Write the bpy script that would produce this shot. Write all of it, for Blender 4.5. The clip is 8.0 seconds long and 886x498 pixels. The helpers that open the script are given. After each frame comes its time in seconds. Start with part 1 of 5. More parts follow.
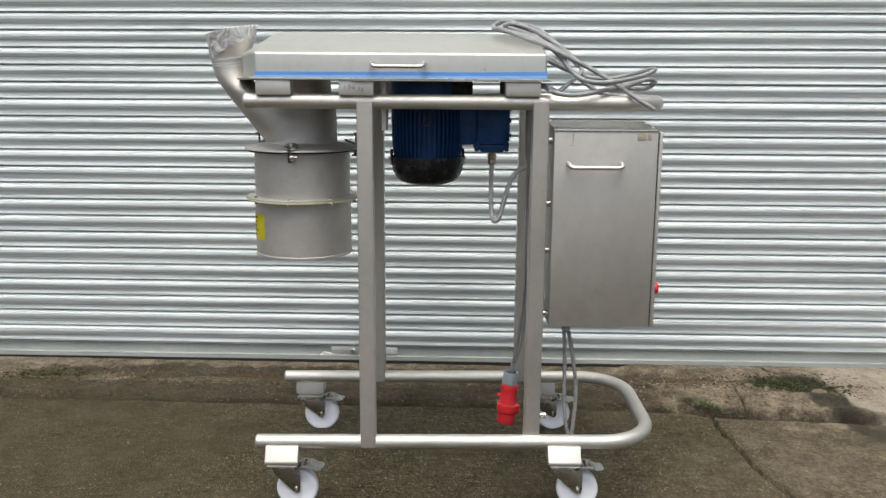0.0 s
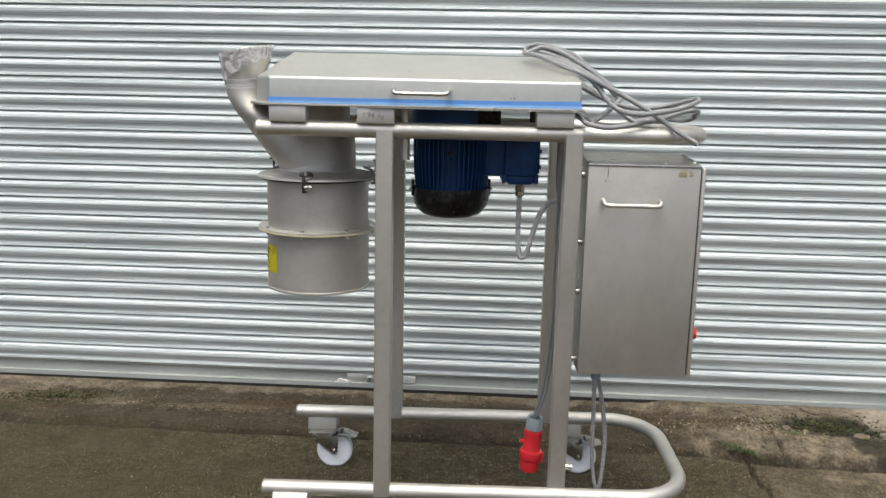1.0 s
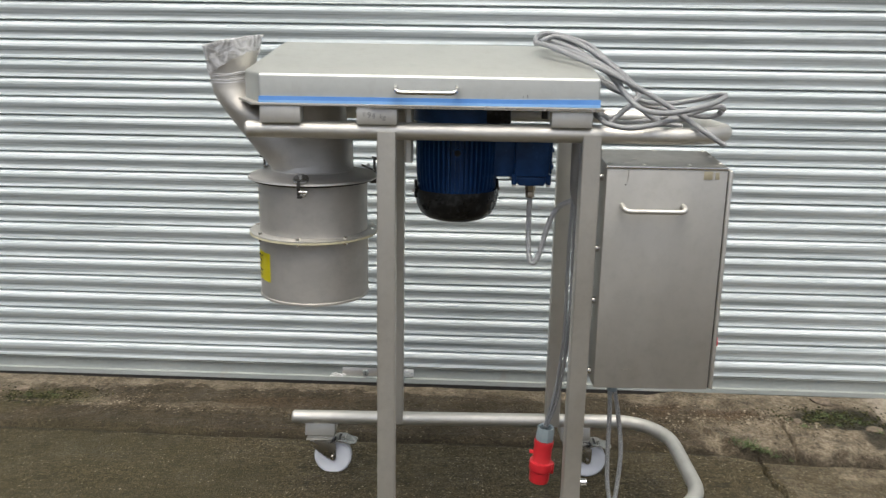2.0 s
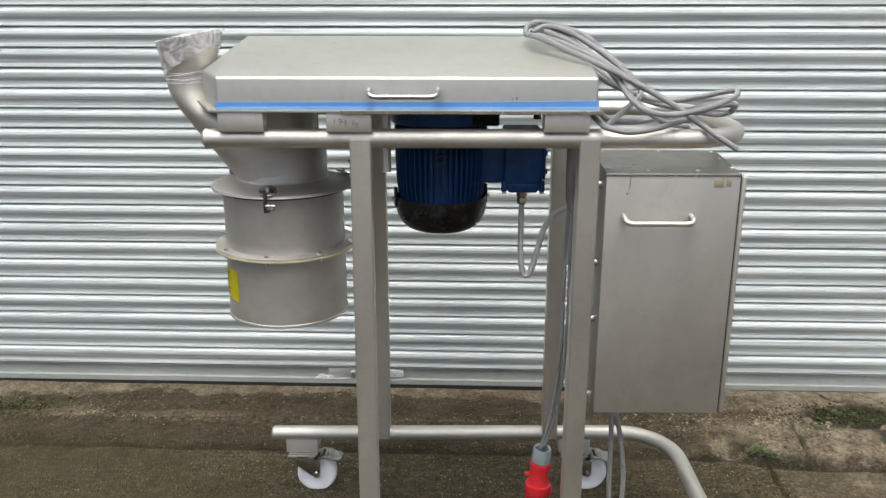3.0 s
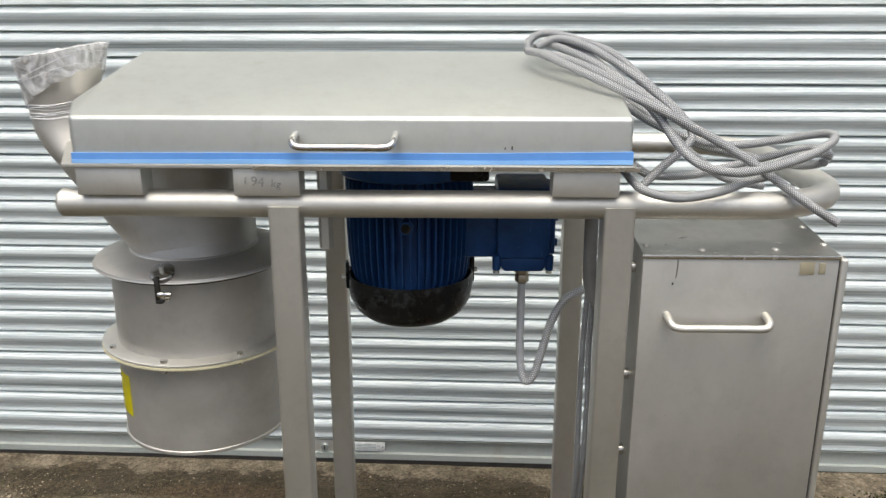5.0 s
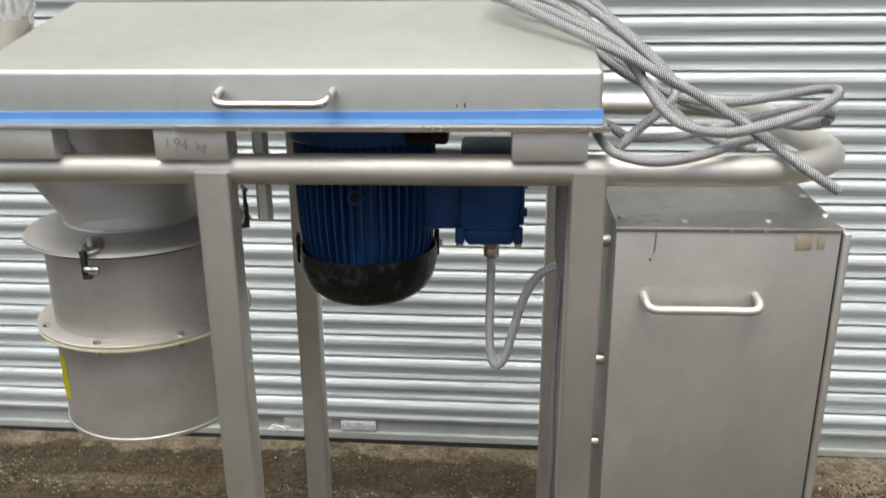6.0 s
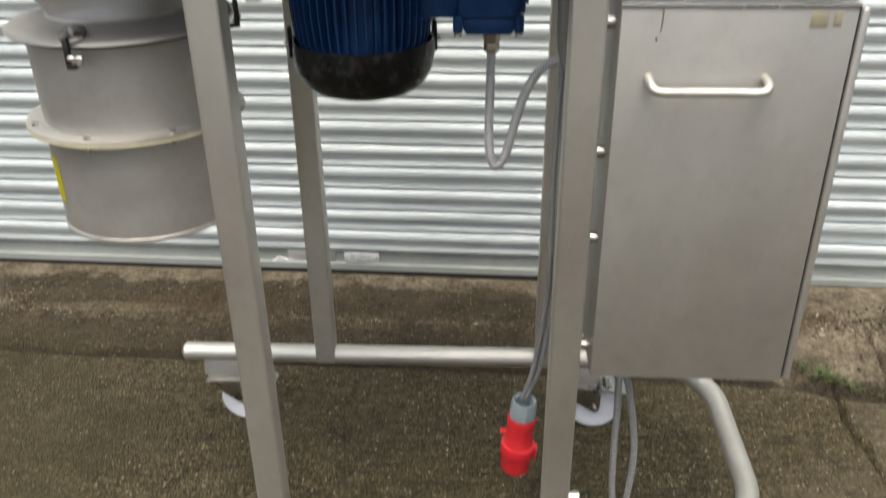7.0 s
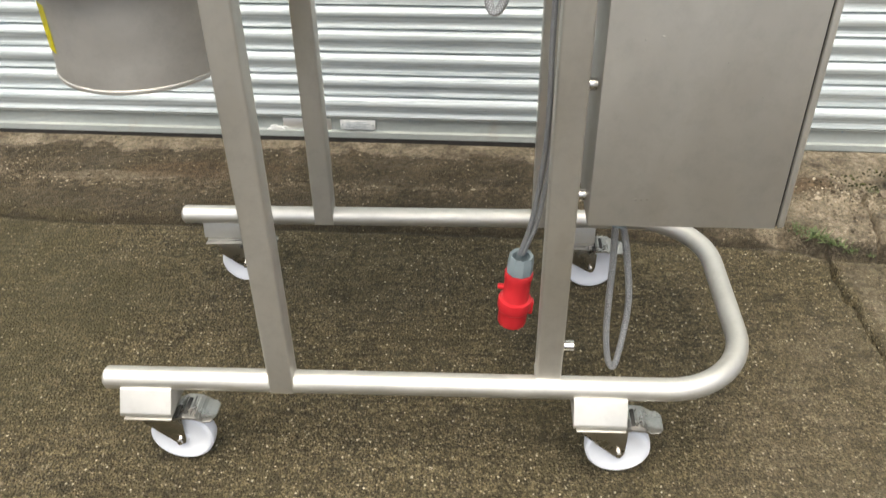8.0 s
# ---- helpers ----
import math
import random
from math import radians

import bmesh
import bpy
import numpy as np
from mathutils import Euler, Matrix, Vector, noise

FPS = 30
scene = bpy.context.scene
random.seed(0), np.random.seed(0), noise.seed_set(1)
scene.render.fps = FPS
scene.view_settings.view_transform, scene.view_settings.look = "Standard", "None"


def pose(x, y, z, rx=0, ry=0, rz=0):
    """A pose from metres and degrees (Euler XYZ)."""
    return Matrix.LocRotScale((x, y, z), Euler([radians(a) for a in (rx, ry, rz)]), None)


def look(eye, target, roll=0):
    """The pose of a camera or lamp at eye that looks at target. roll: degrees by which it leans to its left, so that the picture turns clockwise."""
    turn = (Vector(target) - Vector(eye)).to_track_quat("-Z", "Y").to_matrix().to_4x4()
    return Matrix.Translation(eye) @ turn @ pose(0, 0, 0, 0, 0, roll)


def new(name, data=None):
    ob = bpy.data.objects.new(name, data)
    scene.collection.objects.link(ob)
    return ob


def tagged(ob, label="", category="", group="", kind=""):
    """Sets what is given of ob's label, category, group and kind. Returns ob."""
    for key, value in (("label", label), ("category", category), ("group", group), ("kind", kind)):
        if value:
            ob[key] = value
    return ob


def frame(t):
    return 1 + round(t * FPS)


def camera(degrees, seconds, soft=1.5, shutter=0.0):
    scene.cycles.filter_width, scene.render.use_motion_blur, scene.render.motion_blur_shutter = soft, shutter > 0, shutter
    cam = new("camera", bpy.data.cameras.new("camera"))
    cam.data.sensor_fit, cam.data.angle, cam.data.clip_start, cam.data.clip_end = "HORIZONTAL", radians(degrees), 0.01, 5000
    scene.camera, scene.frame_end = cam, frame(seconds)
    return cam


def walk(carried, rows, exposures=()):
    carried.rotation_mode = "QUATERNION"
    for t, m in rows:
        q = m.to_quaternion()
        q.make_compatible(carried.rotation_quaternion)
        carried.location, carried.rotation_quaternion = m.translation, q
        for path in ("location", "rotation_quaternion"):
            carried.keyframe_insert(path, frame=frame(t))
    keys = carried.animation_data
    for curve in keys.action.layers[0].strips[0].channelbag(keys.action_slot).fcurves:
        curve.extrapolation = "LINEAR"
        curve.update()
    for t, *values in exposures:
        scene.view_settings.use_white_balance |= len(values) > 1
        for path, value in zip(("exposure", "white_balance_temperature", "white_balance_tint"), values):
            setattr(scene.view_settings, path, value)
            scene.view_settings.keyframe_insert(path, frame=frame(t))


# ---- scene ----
cam = camera(55.7, 8.0, soft=1.35, shutter=0.5)
PATH = [
    (0, (-0.081, -0.092, 1.285), (-0.041, 1.871, 0.903), 0.4),
    (0.5, (-0.077, -0.018, 1.311), (-0.076, 1.946, 0.934), 0.5),
    (1, (-0.081, 0.091, 1.354), (-0.094, 2.055, 0.977), 1.3),
    (1.5, (-0.106, 0.207, 1.408), (-0.123, 2.163, 0.992), 1.4),
    (2, (-0.143, 0.278, 1.451), (-0.117, 2.22, 0.977), 1.0),
    (2.2, (-0.152, 0.3, 1.469), (-0.096, 2.238, 0.977), 0.7),
    (3.3, (-0.068, 0.605, 1.535), (-0.07, 2.522, 0.964), -0.8),
    (3.5, (-0.047, 0.667, 1.525), (-0.103, 2.584, 0.955), -0.4),
    (4, (-0.063, 0.855, 1.532), (-0.132, 2.775, 0.976), 0.2),
    (4.5, (-0.078, 1.014, 1.538), (-0.076, 2.937, 0.989), 0.2),
    (4.7, (-0.059, 1.059, 1.543), (-0.043, 2.98, 0.986), 0.2),
    (5.8, (0.068, 1.235, 1.517), (0.01, 3.137, 0.901), -0.5),
    (6, (0.088, 1.254, 1.501), (0.029, 3.149, 0.864), -0.4),
    (6.2, (0.097, 1.268, 1.483), (0.034, 3.147, 0.799), -0.4),
    (6.5, (0.103, 1.269, 1.444), (0.032, 3.115, 0.677), -0.3),
    (7, (0.102, 1.241, 1.39), (0.028, 3.009, 0.457), -0.7),
    (7.5, (0.106, 1.219, 1.351), (0.037, 2.901, 0.271), -0.9),
    (8, (0.099, 1.212, 1.345), (0.036, 2.834, 0.177), -0.9),
]
walk(cam, [(t, look(eye, target, roll)) for t, eye, target, roll in PATH], [(0, 0.76, 6550, 4), (2, 0.78, 6550, 4), (3.5, 0.84, 6550, 4), (4.5, 0.92, 6550, 4), (6.2, 0.92, 6650, 4), (7, 1.00, 6750, 4), (7.5, 1.28, 6780, 3), (8, 1.39, 6800, 3)])

# ---- light ----
world = bpy.data.worlds.new("overcast_sky")
scene.world = world
world.use_nodes = True
wn = world.node_tree
sky = wn.nodes.new("ShaderNodeTexSky")
sky.sky_type = "NISHITA"
sky.sun_disc = False
sky.sun_elevation = radians(72)
sky.sun_rotation = radians(190)
sky.air_density, sky.dust_density, sky.ozone_density = 0.6, 6.0, 0.6
wn.nodes["Background"].inputs["Strength"].default_value = 0.13
wn.links.new(sky.outputs["Color"], wn.nodes["Background"].inputs["Color"])
sun = new("sun", bpy.data.lights.new("sun", "SUN"))
sun.data.energy, sun.data.angle, sun.data.color = 1.0, radians(60), (1.0, 0.98, 0.96)
sun.matrix_world = look((-0.5, 0.0, 8.5), (0, 2.6, 0.5))

# ---- materials ----


def material(name):
    m = bpy.data.materials.new(name)
    m.use_nodes = True
    nt = m.node_tree
    return m, nt, nt.nodes["Principled BSDF"]


def node(nt, kind, **values):
    n = nt.nodes.new(kind)
    for key, value in values.items():
        n.inputs[key].default_value = value
    return n


def coords(nt, scale=(1, 1, 1), space="Object"):
    tc = nt.nodes.new("ShaderNodeTexCoord")
    mp = node(nt, "ShaderNodeMapping", Scale=scale)
    nt.links.new(tc.outputs[space], mp.inputs["Vector"])
    return mp.outputs["Vector"]


def noise_tex(nt, vec, scale, detail=4.0, rough=0.55):
    n = node(nt, "ShaderNodeTexNoise", Scale=scale, Detail=detail, Roughness=rough)
    nt.links.new(vec, n.inputs["Vector"])
    return n.outputs["Fac"]


def ramp(nt, fac, stops):
    r = nt.nodes.new("ShaderNodeValToRGB")
    while len(r.color_ramp.elements) < len(stops):
        r.color_ramp.elements.new(0.5)
    for e, (pos, col) in zip(r.color_ramp.elements, stops):
        e.position = pos
        e.color = (*col, 1) if len(col) == 3 else (col[0], col[0], col[0], 1)
    nt.links.new(fac, r.inputs["Fac"])
    return r.outputs["Color"]


def mix(nt, fac, a, b, mode="MIX"):
    n = nt.nodes.new("ShaderNodeMix")
    n.data_type, n.blend_type = "RGBA", mode
    for value, i in ((fac, 0), (a, 6), (b, 7)):
        if isinstance(value, (int, float)):
            n.inputs[i].default_value = value
        elif isinstance(value, tuple):
            n.inputs[i].default_value = (*value, 1)
        else:
            nt.links.new(value, n.inputs[i])
    return n.outputs[2]


def bump(nt, bsdf, height, strength, distance):
    b = node(nt, "ShaderNodeBump", Strength=strength, Distance=distance)
    nt.links.new(height, b.inputs["Height"])
    nt.links.new(b.outputs["Normal"], bsdf.inputs["Normal"])
    return b


def steel(name, lo, hi, r_lo, r_hi, stretch=(1, 1, 1), grain=900.0, grain_depth=0.00012, stain=0.0, metal=1.0):
    """Bare metal: mottled tone, uneven gloss and a fine grain."""
    m, nt, b = material(name)
    v = coords(nt, stretch)
    big = noise_tex(nt, v, 5.0, 5.0)
    fine = noise_tex(nt, v, grain, 2.0)
    col = ramp(nt, big, [(0.3, lo), (0.7, hi)])
    smudge = noise_tex(nt, coords(nt), 26.0, 9.0, 0.74)
    col = mix(nt, ramp(nt, smudge, [(0.48, (0.0,)), (0.70, (0.17,))]), col, tuple(0.62 * c for c in lo))
    scuff = noise_tex(nt, coords(nt, (1, 1, 0.25)), 70.0, 6.0, 0.78)
    col = mix(nt, ramp(nt, scuff, [(0.60, (0.0,)), (0.72, (0.12,))]), col, tuple(min(0.95, 1.22 * c) for c in hi))
    if stain:
        spots = noise_tex(nt, coords(nt, (1, 1, 0.5)), 9.0, 6.0, 0.65)
        col = mix(nt, ramp(nt, spots, [(0.60, (0.0,)), (0.72, (stain,))]), col, (0.30, 0.25, 0.18))
    nt.links.new(col, b.inputs["Base Color"])
    rough = ramp(nt, mix(nt, 0.3, noise_tex(nt, v, 11.0, 5.0, 0.6), smudge), [(0.34, (r_lo,)), (0.64, (r_hi,))])
    nt.links.new(rough, b.inputs["Roughness"])
    b.inputs["Metallic"].default_value = metal
    bump(nt, b, fine, 0.35, grain_depth)
    return m


def paint(name, lo, hi, rough, scale=14.0, depth=0.0004, wear=None, wear_at=0.68, metallic=0.0):
    m, nt, b = material(name)
    v = coords(nt)
    n1 = noise_tex(nt, v, scale, 5.0, 0.6)
    col = ramp(nt, n1, [(0.3, lo), (0.7, hi)])
    if wear:
        w = noise_tex(nt, v, scale * 5, 6.0, 0.7)
        col = mix(nt, ramp(nt, w, [(wear_at, (0.0,)), (wear_at + 0.06, (0.8,))]), col, wear)
    nt.links.new(col, b.inputs["Base Color"])
    rr = ramp(nt, noise_tex(nt, v, scale * 2, 4.0), [(0.3, (max(0.05, rough - 0.1),)), (0.7, (min(1, rough + 0.12),))])
    nt.links.new(rr, b.inputs["Roughness"])
    b.inputs["Metallic"].default_value = metallic
    bump(nt, b, noise_tex(nt, v, scale * 22, 3.0), 0.3, depth)
    return m


STEEL = steel("bead_blasted_steel", (0.575, 0.563, 0.523), (0.68, 0.668, 0.628), 0.52, 0.62, stain=0.14)
# browner than the tubes: ground reflection put into the base colour
STEEL_POST = steel("ground_tinted_steel", (0.53, 0.512, 0.468), (0.64, 0.622, 0.575), 0.48, 0.58, (1, 1, 0.4), stain=0.16)
STEEL_SHEET = steel("brushed_steel_sheet", (0.485, 0.473, 0.438), (0.555, 0.543, 0.506), 0.51, 0.61, (1.6, 1, 0.8), stain=0.10, metal=0.88)
STEEL_OLD = steel("smudged_steel", (0.33, 0.32, 0.30), (0.52, 0.505, 0.475), 0.36, 0.56, stain=0.45)
STEEL_DRUM = steel("matt_drum_steel", (0.49, 0.475, 0.445), (0.59, 0.572, 0.537), 0.56, 0.68, (1, 1, 1.6), stain=0.12)
STEEL_LID = steel("dull_steel_lid", (0.575, 0.585, 0.552), (0.610, 0.620, 0.586), 0.50, 0.55, (1, 1, 1), stain=0.20)
STEEL_BRIGHT = steel("polished_steel", (0.62, 0.60, 0.57), (0.74, 0.72, 0.69), 0.18, 0.30)
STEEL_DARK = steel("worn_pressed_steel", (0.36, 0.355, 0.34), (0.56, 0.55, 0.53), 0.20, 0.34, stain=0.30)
STEEL_WHITE = steel("etched_steel", (0.57, 0.558, 0.525), (0.71, 0.698, 0.66), 0.52, 0.66, stain=0.15)


def galvanised():
    """Rolled galvanised sheet: fine lengthwise rolling lines, soft waves along the lath, each lath different."""
    m, nt, b = material("galvanised_lath")
    tc, info = nt.nodes.new("ShaderNodeTexCoord"), nt.nodes.new("ShaderNodeObjectInfo")
    add = nt.nodes.new("ShaderNodeVectorMath")
    add.operation = "MULTIPLY_ADD"
    nt.links.new(info.outputs["Random"], add.inputs[0])
    add.inputs[1].default_value = (37.0, 11.0, 5.0)
    nt.links.new(tc.outputs["Object"], add.inputs[2])
    def stretched(scale, size, detail, rough):
        mp = node(nt, "ShaderNodeMapping", Scale=scale)
        nt.links.new(add.outputs[0], mp.inputs["Vector"])
        return noise_tex(nt, mp.outputs["Vector"], size, detail, rough)
    lines = mix(nt, 0.5, stretched((0.006, 1.0, 1.0), 210.0, 3.0, 0.7), stretched((0.010, 1.0, 1.0), 75.0, 4.0, 0.75))
    wave = stretched((0.25, 1.0, 1.0), 9.0, 3.0, 0.5)
    stain = stretched((0.5, 1.0, 1.0), 14.0, 7.0, 0.7)
    col = ramp(nt, lines, [(0.41, (0.403, 0.449, 0.454)), (0.50, (0.605, 0.654, 0.659)), (0.59, (0.735, 0.78, 0.785))])
    col = mix(nt, ramp(nt, stain, [(0.56, (0.0,)), (0.74, (0.28,))]), col, (0.40, 0.43, 0.41))
    nt.links.new(col, b.inputs["Base Color"])
    nt.links.new(ramp(nt, stain, [(0.3, (0.66,)), (0.7, (0.78,))]), b.inputs["Roughness"])
    b.inputs["Metallic"].default_value = 0.62
    bump(nt, b, mix(nt, 0.45, wave, lines), 0.40, 0.0022)
    return m


GALV = galvanised()
GALV_DULL = steel("weathered_galvanised", (0.30, 0.327, 0.310), (0.39, 0.413, 0.392), 0.48, 0.62, (0.4, 2, 2), grain=300.0, stain=0.25, metal=0.7)
ALU = steel("scuffed_aluminium", (0.66, 0.66, 0.65), (0.84, 0.84, 0.83), 0.35, 0.55, (1, 1, 2), stain=0.2)
IRON = steel("dark_iron", (0.05, 0.048, 0.044), (0.13, 0.125, 0.115), 0.32, 0.50, metal=0.9)
BRASS = steel("bronze_gland", (0.24, 0.20, 0.15), (0.38, 0.32, 0.24), 0.25, 0.40)
BLUE_TAPE = paint("blue_tape", (0.10, 0.27, 0.66), (0.14, 0.34, 0.76), 0.40, 10.0, 0.0005)
PALE_TAPE = paint("pale_blue_tape", (0.20, 0.42, 0.78), (0.30, 0.54, 0.88), 0.40, 10.0, 0.0005)
BLUE = paint("blue_enamel", (0.008, 0.034, 0.105), (0.018, 0.072, 0.215), 0.38, 16.0, 0.0006, (0.04, 0.11, 0.26), 0.62)
BLACK = paint("dusty_black_enamel", (0.004, 0.004, 0.004), (0.011, 0.011, 0.011), 0.32, 9.0, 0.0006, (0.034, 0.036, 0.036), 0.53)
BLUE.node_tree.nodes["Principled BSDF"].inputs["Specular IOR Level"].default_value = 0.25
BLACK.node_tree.nodes["Principled BSDF"].inputs["Specular IOR Level"].default_value = 0.22
RED = paint("red_plastic", (0.56, 0.018, 0.028), (0.68, 0.030, 0.040), 0.35, 20.0, 0.0003)
GREY_PLASTIC = paint("grey_plastic", (0.20, 0.25, 0.27), (0.27, 0.32, 0.34), 0.45, 20.0)
CONDUIT = paint("grey_conduit", (0.19, 0.185, 0.175), (0.27, 0.26, 0.25), 0.4, 16.0)
NYLON = paint("white_nylon", (0.70, 0.72, 0.77), (0.80, 0.82, 0.86), 0.40, 12.0, 0.0003, (0.45, 0.44, 0.42), 0.74)
WHITE_SMEAR = paint("dried_white_paint", (0.48, 0.49, 0.48), (0.68, 0.69, 0.68), 0.7, 60.0)
YELLOW = paint("yellow_sticker", (0.80, 0.72, 0.012), (0.86, 0.78, 0.02), 0.40, 10.0)
INK = paint("black_ink", (0.02, 0.02, 0.02), (0.05, 0.05, 0.045), 0.6, 30.0)
PEN = paint("grey_pen", (0.17, 0.165, 0.155), (0.34, 0.33, 0.31), 0.6, 60.0)
GASKET = paint("cream_gasket", (0.56, 0.52, 0.34), (0.70, 0.66, 0.46), 0.55, 30.0)
TAPE_MARK = paint("tape_residue", (0.43, 0.385, 0.265), (0.52, 0.475, 0.350), 0.60, 60.0, metallic=0.70)
RUBBER_AND_GAP = paint("black_gap", (0.015, 0.014, 0.013), (0.03, 0.028, 0.026), 0.7, 30.0)
WALL = paint("rendered_wall", (0.36, 0.35, 0.32), (0.46, 0.45, 0.42), 0.85, 3.0, 0.002)
LEAF = paint("weed_leaf", (0.035, 0.058, 0.016), (0.115, 0.150, 0.052), 0.6, 40.0)
CHUNK = paint("broken_concrete", (0.060, 0.046, 0.032), (0.200, 0.160, 0.115), 0.9, 45.0, 0.002)


def grains(name, stops):
    m, nt, b = material(name)
    geo = nt.nodes.new("ShaderNodeNewGeometry")
    nt.links.new(mix(nt, 0.35, ramp(nt, geo.outputs["Random Per Island"], stops), noise_tex(nt, coords(nt), 300.0, 4.0, 0.7), "OVERLAY"), b.inputs["Base Color"])
    b.inputs["Roughness"].default_value = 0.9
    b.inputs["Specular IOR Level"].default_value = 0.15
    return m


PEBBLE = grains("gravel_grains", [(0.0, (0.035, 0.027, 0.018)), (0.45, (0.10, 0.08, 0.055)), (0.78, (0.20, 0.165, 0.115)), (1.0, (0.44, 0.39, 0.30))])
MOSS = grains("dark_moss", [(0.0, (0.008, 0.009, 0.005)), (0.50, (0.022, 0.025, 0.010)), (0.82, (0.055, 0.058, 0.020)), (1.0, (0.13, 0.12, 0.06))])


def braid_material(name, lo, hi, metal, pitch):
    """Woven wire: two crossing sets of fine ridges along the hose."""
    m, nt, b = material(name)
    uv = nt.nodes.new("ShaderNodeTexCoord").outputs["UV"]
    waves = []
    for angle in (38, -38):
        mp = nt.nodes.new("ShaderNodeMapping")
        mp.inputs["Rotation"].default_value = (0, 0, radians(angle))
        nt.links.new(uv, mp.inputs["Vector"])
        w = node(nt, "ShaderNodeTexWave", Scale=pitch, Distortion=0.8)
        nt.links.new(mp.outputs["Vector"], w.inputs["Vector"])
        waves.append(w.outputs["Fac"])
    both = mix(nt, 1.0, waves[0], waves[1], "MULTIPLY")
    col = ramp(nt, both, [(0.1, lo), (0.8, hi)])
    nt.links.new(col, b.inputs["Base Color"])
    b.inputs["Metallic"].default_value = metal
    b.inputs["Roughness"].default_value = 0.42
    bump(nt, b, both, 0.6, 0.0015)
    return m


BRAID = braid_material("grey_braided_sheath", (0.17, 0.175, 0.18), (0.70, 0.71, 0.72), 0.28, 2.4)
BRAID_WIRE = braid_material("bright_wire_braid", (0.34, 0.345, 0.35), (0.95, 0.96, 0.97), 0.25, 1.8)


def film_material():
    m, nt, b = material("clear_stretch_film")
    out = nt.nodes["Material Output"]
    clear = node(nt, "ShaderNodeBsdfTransparent", Color=(0.93, 0.93, 0.93, 1))
    b.inputs["Base Color"].default_value = (0.90, 0.90, 0.91, 1)
    b.inputs["Roughness"].default_value = 0.24
    b.inputs["IOR"].default_value = 1.5
    v = coords(nt, (1, 1, 0.8))
    fn = node(nt, "ShaderNodeTexNoise", Scale=17.0, Detail=4.0, Roughness=0.6, Distortion=2.2)
    nt.links.new(v, fn.inputs["Vector"])
    folds = fn.outputs["Fac"]
    fac = ramp(nt, folds, [(0.38, (0.26,)), (0.50, (0.56,)), (0.60, (0.97,))])
    ms = nt.nodes.new("ShaderNodeMixShader")
    nt.links.new(fac, ms.inputs[0])
    nt.links.new(clear.outputs[0], ms.inputs[1])
    through_light = node(nt, "ShaderNodeBsdfTranslucent", Color=(0.92, 0.92, 0.93, 1))
    milky = nt.nodes.new("ShaderNodeMixShader")
    milky.inputs[0].default_value = 0.25
    nt.links.new(b.outputs[0], milky.inputs[1])
    nt.links.new(through_light.outputs[0], milky.inputs[2])
    nt.links.new(milky.outputs[0], ms.inputs[2])
    nt.links.new(ms.outputs[0], out.inputs["Surface"])
    bump(nt, b, folds, 0.8, 0.006)
    return m


FILM = film_material()
FILM_ROLL = paint("rolled_film", (0.66, 0.66, 0.67), (0.80, 0.80, 0.81), 0.22, 40.0)


def math_node(nt, op, a, b=0.0, clamp=False):
    n = nt.nodes.new("ShaderNodeMath")
    n.operation, n.use_clamp = op, clamp
    for value, i in ((a, 0), (b, 1)):
        if isinstance(value, (int, float)):
            n.inputs[i].default_value = value
        else:
            nt.links.new(value, n.inputs[i])
    return n.outputs[0]


def step_down(nt, value, lo, hi):
    """1 below lo, 0 above hi."""
    n = nt.nodes.new("ShaderNodeMapRange")
    n.interpolation_type = "SMOOTHSTEP"
    nt.links.new(value, n.inputs["Value"])
    n.inputs["From Min"].default_value, n.inputs["From Max"].default_value = lo, hi
    n.inputs["To Min"].default_value, n.inputs["To Max"].default_value = 1.0, 0.0
    return n.outputs[0]


def blob(nt, px, py, wob, cx, cy, rx, ry):
    """A ragged patch on the ground, 1 inside and 0 outside."""
    dx = math_node(nt, "MULTIPLY", math_node(nt, "SUBTRACT", px, cx), 1 / rx)
    dy = math_node(nt, "MULTIPLY", math_node(nt, "SUBTRACT", py, cy), 1 / ry)
    d = math_node(nt, "SQRT", math_node(nt, "ADD", math_node(nt, "MULTIPLY", dx, dx), math_node(nt, "MULTIPLY", dy, dy)))
    return step_down(nt, math_node(nt, "ADD", d, math_node(nt, "MULTIPLY", wob, 2.4)), 0.72, 1.05)


